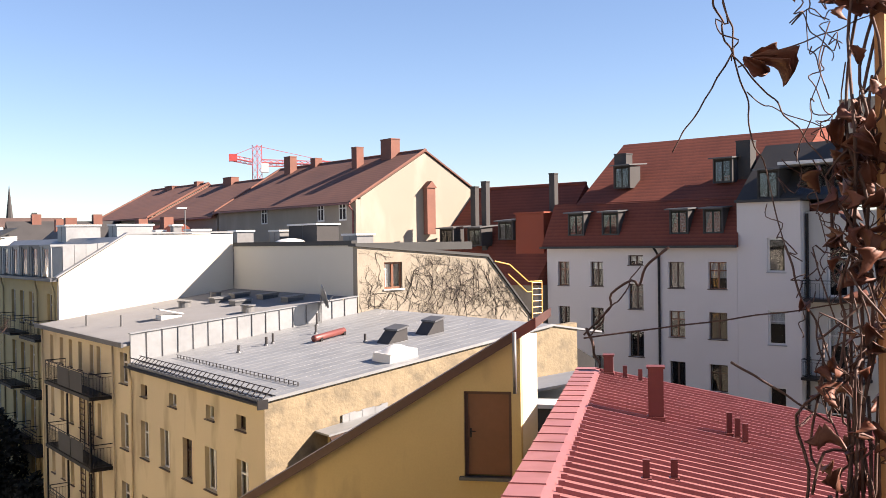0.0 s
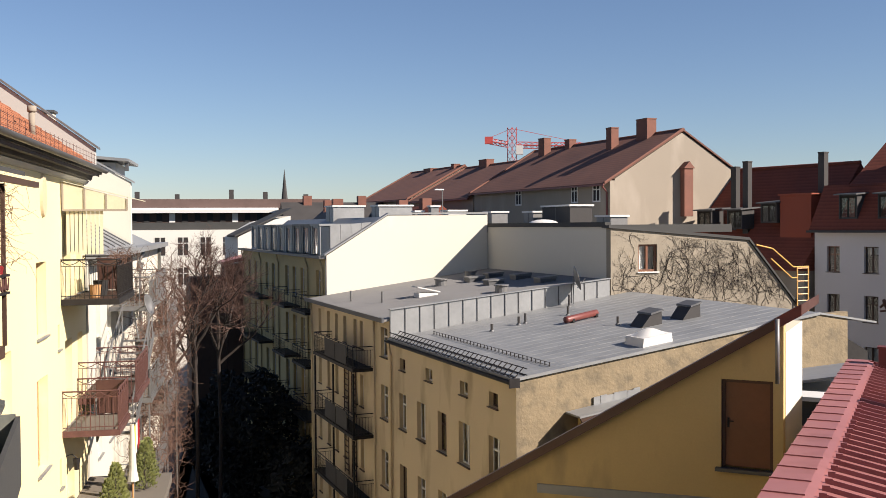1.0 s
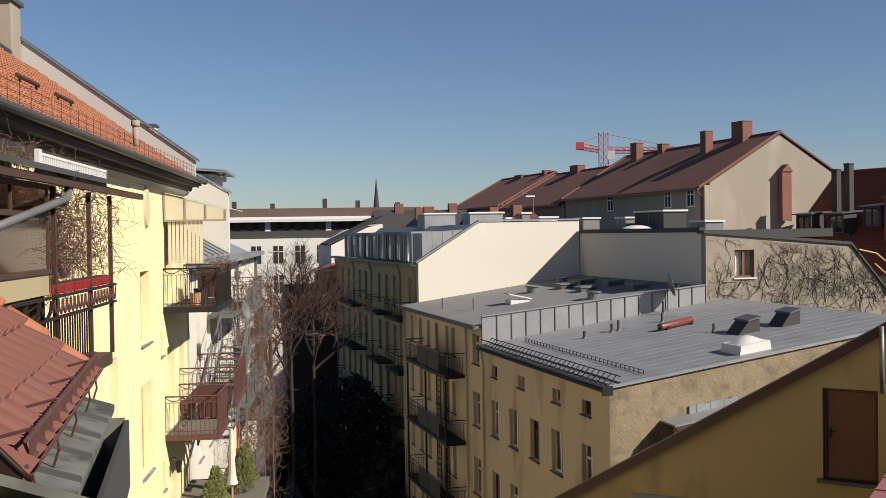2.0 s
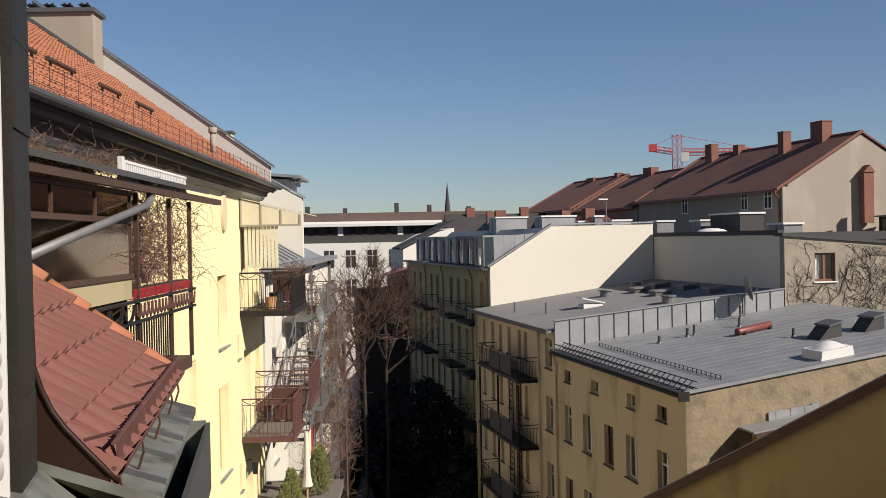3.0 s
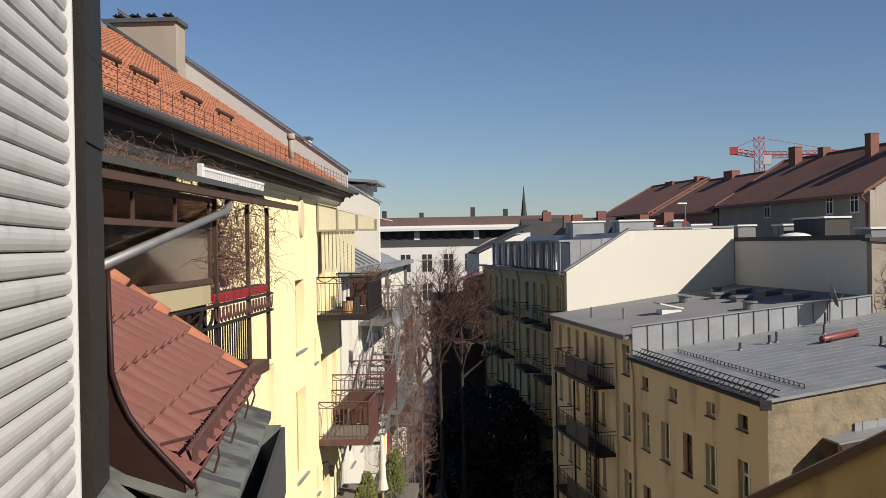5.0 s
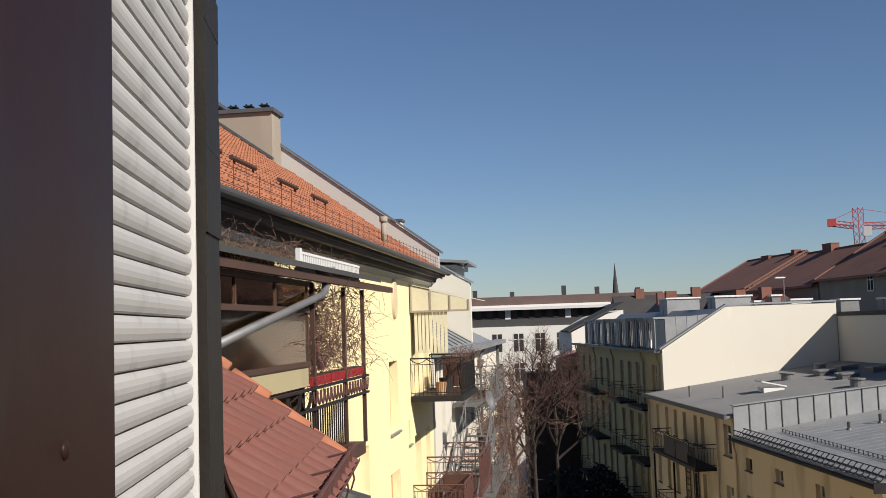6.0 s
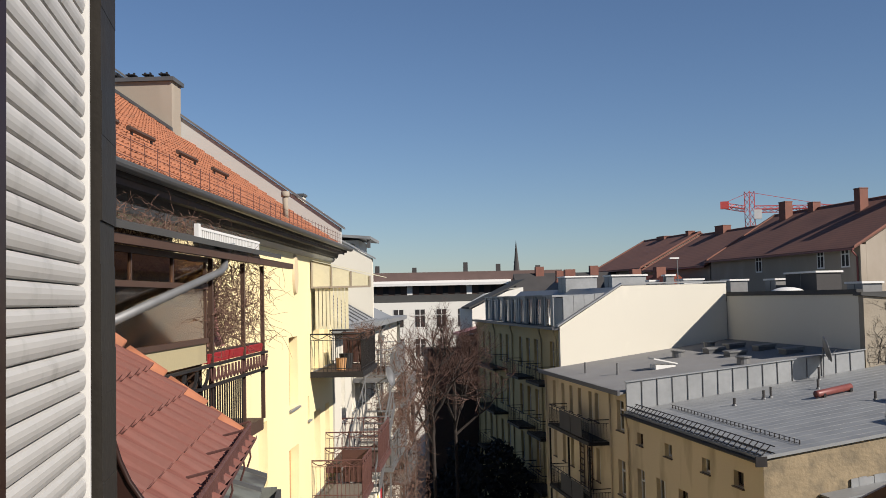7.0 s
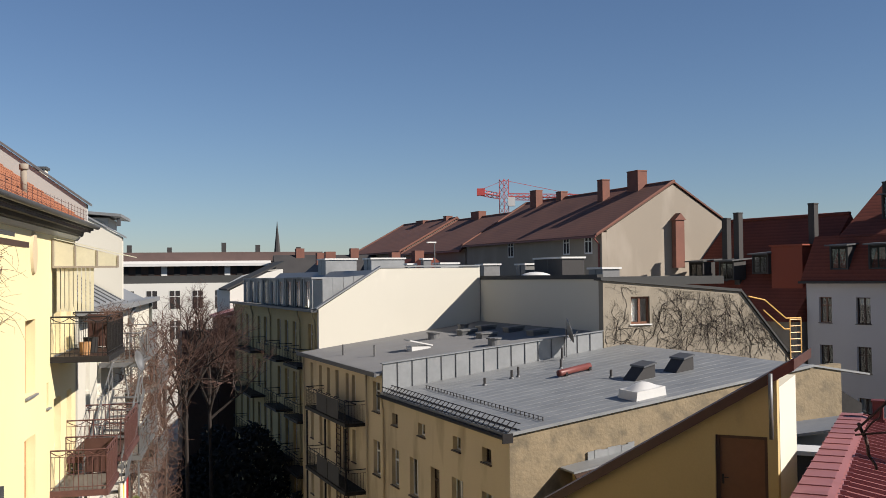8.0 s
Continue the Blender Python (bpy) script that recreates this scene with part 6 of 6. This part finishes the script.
bare_tree(FL @ Matrix.Translation((1.75, 44.0, 0)), 16.0, 21, "bare reddish-brown tree at the end of the dark yard", 0.42, "bark", "treetwig", levels=6, trunk=10.8, first=2.3)
bare_tree(FL @ Matrix.Translation((2.9, 46.5, 0)), 15.0, 22, "bare reddish-brown tree beside the yellow yard house", 0.4, "bark", "treetwig", levels=6, trunk=10.6, first=2.1)
bare_tree(FL @ Matrix.Translation((0.75, 43.0, 0)), 15.0, 23, "slim bare tree in front of the white far house", 0.36, "bark", "treetwig", levels=5, trunk=10.6, first=1.9)
bare_tree(at((8.2, 47.0), 0), 13.0, 25, "bare shrubby tree before the pale house", 0.5, "twig")
bare_tree(at((10.6, 46.0), 0), 11.6, 26, "bare shrubby tree before the pale house", 0.5, "twig")


def evergreen(m, w, d, hgt, n, seed, label):
    t = thing("evergreen", label, "shrub", m, "dark yard shrubs")
    part("trunk", tube(B(), [(0, 0, 0), (0, 0, hgt * 0.6)], 0.12, 6, 0.05), "bark", t)
    rng = random.Random(seed)
    b = B()
    for _ in range(n):
        while True:
            q = Vector((rng.uniform(-1, 1), rng.uniform(-1, 1), rng.uniform(-1, 1)))
            if 0.35 < q.length < 1 + 0.12 * math.sin(7 * q.x + 5 * q.z):
                break
        p = Vector((q.x * w / 2, q.y * d / 2, hgt * (0.5 + 0.5 * q.z)))
        a = Vector((rng.gauss(0, 1), rng.gauss(0, 1), rng.gauss(0, 1))).normalized() * rng.uniform(0.12, 0.28)
        s = a.orthogonal().normalized() * 0.09
        b.faces.new([b.verts.new(v) for v in (p - a, p + s, p + a, p - s)])
    # leaf colour already holds the yard's shade
    part("foliage", b, "shadegreen", t, kind="stuff")


evergreen(FL @ Matrix.Translation((4.2, 52.0, 0)), 6.6, 9.0, 8.2, 7600, 31, "dense evergreen coloured near-black for the yard's shade")
evergreen(FL @ Matrix.Translation((7.2, 48.0, 0)), 3.5, 7.0, 4.5, 3200, 32, "evergreen under the iron balconies, coloured near-black for shade")
evergreen(FL @ Matrix.Translation((1.5, 60.0, 0)), 3.0, 5.0, 4.0, 2200, 33, "shrub coloured near-black for the yard's shade")

# small white gable house and red roof at the yard's end
sg = thing("gable_house", "small white gabled house with dark roof at the yard's end", "house", FA @ Matrix.Translation((1.3, 57.8, 0)))
part("wall", prism(B(), [(0, 0), (4.6, 0), (4.6, 17.9), (2.3, 17.4), (0, 16.1)], 1, 0, 7), "white", sg)
# dark roof colour stands in for the shadow lying on it
part("roof", prism(B(), [(-0.3, 16.1), (4.7, 18.45), (4.7, 18.6), (-0.3, 16.25)], 1, -0.3, 4.0), "lead", sg)
rh = thing("red_roof_house", "low house with dull red roof at the yard's end", "house", FA @ Matrix.Translation((-0.2, 54.5, 0)))
# dark wall colour and the added block beside it stand in for yard shade
part("wall", boxes((0, 2.6, 0, 3, 0, 13.9)), "darkwood", rh)
part("side_wing", boxes((-2.9, -0.02, 0.2, 3, 0, 12.9)), "darkwood", rh, "added dark block standing in for the yard's shade")
part("roof", prism(B(), [(-0.3, 13.9), (2.9, 14.5), (2.9, 14.9), (-0.3, 14.1)], 1, -0.3, 3.1), "redmetal", rh)
# roofs and chimneys between the far house and the spire
for x, y, yw, w, l, zt, lb in ((-31, 86, 30, 7, 9, 18.7, "slate-dark steep roofed house"), (-25, 92, 37, 9, 12, 18.8, "red-brown roofed house"), (-37, 104, 120, 9, 12, 19.6, "dark roofed house"), (-22, 120, 37, 10, 20, 19.2, "red-brown roofed house")):
    hh = thing("city_house", lb + " behind the yard", "house", pose(x, y, 0, 0, 0, yw), "far city houses")
    part("wall", boxes((-w / 2, w / 2, -l / 2, l / 2, 0, zt - 3.4)), "farwall", hh)
    part("roof", prism(B(), [(-w / 2 - 0.4, zt - 3.4), (w / 2 + 0.4, zt - 3.4), (0, zt)], 1, -l / 2 - 0.3, l / 2 + 0.3), "tiledark" if "red" in lb else "slate", hh)
    for k in range(2):
        part("chimney", boxes((-0.5, 0.4, -l / 4 + k * l / 2, -l / 4 + k * l / 2 + 0.9, zt - 1.2, zt + 0.7)), "brick", hh)

# ---- climbing plant at the terrace edge ----
vn = thing("climbing_plant", "withered climbing plant with curled red-brown leaves on a pale stake", "plant", pose(0.04, -0.02, 0))
part("stake", tube(B(), [(0.64, 1.42, 15.35), (0.632, 1.42, 17.9)], 0.0105, 8), "wood", vn, "pale wooden stake")
rng = random.Random(9)


def wander(p, q, r_, wob, name="stem", k=9, n=5):
    p, q = Vector(p), Vector(q)
    pts = []
    for i in range(k + 1):
        s = i / k
        o = Vector((rng.gauss(0, 1), rng.gauss(0, 1), rng.gauss(0, 1))) * wob * math.sin(math.pi * s)
        pts.append(p.lerp(q, s) + o)
    fine = []
    for i in range(k):
        a, b_, c, d = pts[max(i - 1, 0)], pts[i], pts[i + 1], pts[min(i + 2, k)]
        for u in (0.0, 0.33, 0.67):
            fine.append(0.5 * (2 * b_ + (c - a) * u + (2 * a - 5 * b_ + 4 * c - d) * u * u + (3 * b_ - a - 3 * c + d) * u ** 3))
    part(name, tube(B(), fine + [pts[-1]], r_ * 0.7, n, r_ * 0.5), "vine", vn, smooth=True)


for i in range(7):
    wander((0.60 + 0.01 * i, 1.42, 15.6), (0.585 + 0.016 * i, 1.44, 16.75), 0.006, 0.015)
    wander((0.575 + 0.012 * i, 1.42, 16.6), (0.58 + 0.018 * i, 1.40 + 0.01 * i, 17.6), 0.0045, 0.02)
wander((0.385, 1.5, 17.42), (0.435, 1.49, 17.27), 0.003, 0.006)
wander((0.405, 1.5, 17.42), (0.43, 1.49, 17.27), 0.0022, 0.012)
wander((0.42, 1.49, 17.42), (0.435, 1.49, 17.27), 0.0028, 0.004)
wander((0.43, 1.49, 17.28), (0.34, 1.51, 17.13), 0.0022, 0.002)
wander((0.435, 1.49, 17.27), (0.5, 1.46, 16.98), 0.0022, 0.004)
wander((0.43, 1.49, 17.28), (0.56, 1.44, 17.1), 0.0022, 0.005)
wander((0.44, 1.49, 17.26), (0.64, 1.4, 17.33), 0.0018, 0.002)
wander((0.45, 1.48, 17.22), (0.58, 1.44, 17.13), 0.0015, 0.012)
wander((0.33, 1.5, 16.98), (0.2, 1.54, 16.84), 0.0035, 0.008)
wander((0.205, 1.54, 16.85), (0.225, 1.535, 16.79), 0.004, 0.004)
wander((0.2, 1.54, 16.835), (0.66, 1.4, 16.905), 0.0022, 0.002)
wander((0.21, 1.53, 16.84), (0.29, 1.52, 16.95), 0.002, 0.004)
wander((0.42, 1.48, 16.8), (0.56, 1.44, 16.71), 0.0032, 0.002)
wander((0.5, 1.46, 16.98), (0.575, 1.43, 16.72), 0.0028, 0.004)
wander((0.555, 1.44, 16.72), (0.67, 1.4, 16.95), 0.0045, 0.003)
for i in range(10):
    a = Vector((rng.uniform(0.5, 0.6), rng.uniform(1.4, 1.46), rng.uniform(16.55, 16.75)))
    wander(a, (rng.uniform(0.54, 0.66), rng.uniform(1.38, 1.44), rng.uniform(16.9, 17.45)), rng.uniform(0.002, 0.0045), 0.03)
for i in range(40):
    a = Vector((rng.uniform(0.48, 0.66), rng.uniform(1.38, 1.46), rng.uniform(16.6, 17.45)))
    wander(a, a + Vector((rng.gauss(0, 0.05), rng.gauss(0, 0.02), rng.gauss(0, 0.08))), 0.0016, 0.012, "tendril", 7, 4)


def curled_leaf(p, size, rot, curl):
    """A dry leaf: a pointed blade bent along and across its rib."""
    b = B()
    nu, nv = 8, 6
    g = []
    for i in range(nu + 1):
        s = i / nu
        wdt = size * 0.45 * math.sin(math.pi * min(1, s * 0.93 + 0.05)) ** 0.8 * (1 + 0.16 * math.sin(s * 17))
        row = []
        for j in range(nv + 1):
            c = (j / nv - 0.5) * 2
            x, z = s * size, size * 0.25 * curl * math.sin(s * 2.6) + abs(c) ** 1.5 * wdt * (0.5 + 0.5 * curl)
            row.append(b.verts.new((x + 0.03 * size * math.sin(c * 9), c * wdt * (1 - 0.25 * curl), z + 0.02 * size * math.sin(s * 14 + c * 6))))
        g.append(row)
    for i in range(nu):
        for j in range(nv):
            b.faces.new((g[i][j], g[i + 1][j], g[i + 1][j + 1], g[i][j + 1]))
    o = part("leaf", b, "leaf", vn, smooth=True)
    o.matrix_parent_inverse = Matrix()
    o.matrix_basis = Matrix.Translation(p) @ Euler(rot).to_matrix().to_4x4()
    o.modifiers.new("thick", "SOLIDIFY").thickness = 0.0008


curled_leaf((0.447, 1.485, 17.275), 0.045, (2.0, 0.5, 0.0), 1.5)
curled_leaf((0.45, 1.483, 17.268), 0.068, (1.1, 0.75, 0.1), 1.7)
curled_leaf((0.455, 1.48, 17.275), 0.04, (1.2, 0.3, 0.4), 1.4)
curled_leaf((0.56, 1.44, 17.36), 0.07, (1.8, 0.2, 0.2), 1.0)
curled_leaf((0.6, 1.42, 17.37), 0.06, (0.8, 0.4, 0.1), 0.9)
curled_leaf((0.5, 1.46, 17.36), 0.02, (1.0, 0.4, 0.1), 0.9)
curled_leaf((0.59, 1.43, 17.28), 0.03, (1.6, 1.2, 0.1), 0.9)
for i in range(120):
    z = rng.uniform(16.93, 17.2)
    curled_leaf((rng.uniform(0.575 - 0.02 * (z < 17.1), 0.68), rng.uniform(1.36, 1.46), z), rng.uniform(0.022, 0.052), (rng.uniform(0, 6), rng.uniform(-1.5, 1.5), rng.uniform(0, 6)), rng.uniform(0.8, 1.9))
for i in range(14):
    curled_leaf((rng.uniform(0.56, 0.66), rng.uniform(1.36, 1.46), rng.uniform(17.3, 17.42)), rng.uniform(0.02, 0.04), (rng.uniform(0, 6), rng.uniform(-1.5, 1.5), rng.uniform(0, 6)), rng.uniform(0.8, 1.9))
for i in range(34):
    curled_leaf((rng.uniform(0.52, 0.66), rng.uniform(1.36, 1.46), rng.uniform(16.55, 16.9)), rng.uniform(0.02, 0.045), (rng.uniform(0, 6), rng.uniform(-1.5, 1.5), rng.uniform(0, 6)), rng.uniform(0.8, 1.8))

# ---- clay tiles of the cream house's roof ----
tr_h = bpy.data.objects["cream_house"]
k = math.hypot(1, 0.705)
dn = Vector((1, 0, -0.705)) / k
nm = Vector((0.705, 0, 1)) / k


def clay_tile():
    """One pantile: a rounded roll beside a flat pan, thick at its lower edge."""
    pr = [(0.0, 0.004), (0.03, 0.03), (0.07, 0.034), (0.1, 0.012), (0.13, 0.004), (0.205, 0.004)]
    vs, fs = [], []
    for yy, hh in pr:
        vs += [tuple(dn * 0.37 + Vector((0, yy, 0)) + nm * (hh + 0.03)), tuple(Vector((0, yy, 0)) + nm * (hh * 0.9)), tuple(dn * 0.37 + Vector((0, yy, 0)) + nm * (hh + 0.006))]
    for i in range(len(pr) - 1):
        a, c = i * 3, i * 3 + 3
        fs += [(a, c, c + 1, a + 1), (a + 2, c + 2, c, a)]
    return vs, fs


tv, tf = clay_tile()
tile_me = bpy.data.meshes.new("roof_tile")
tile_me.from_pydata(tv, [], tf)
tile_me.materials.append(M["tile"])
rng = random.Random(2)
allv, allf = [], []
rows_n = 25
for r_ in range(rows_n):
    s = 0.46 - (r_ + 1) * 0.33 / k
    for c in range(132):
        y = -7.9 + c * 0.205
        if s < -4.5 and 17.9 < y:
            continue
        j = (rng.uniform(-0.006, 0.006), rng.uniform(-0.003, 0.003), rng.uniform(-0.003, 0.005))
        base = Vector((s + j[0], y + j[1], roof_l(s) - 0.09 + j[2]))
        if 2.0 < y < 4.5:
            o = new("roof_tile", tile_me)
            o.parent = tr_h
            o.location = base
        else:
            n0 = len(allv)
            allv += [tuple(base + Vector(v)) for v in tv]
            allf += [tuple(i + n0 for i in f) for f in tf]
me = bpy.data.meshes.new("tile_field")
me.from_pydata(allv, [], allf)
me.materials.append(M["tile"])
o = new("tile_field", me)
o.parent = tr_h
tagged(o, "weathered orange clay pantiles", kind="stuff")
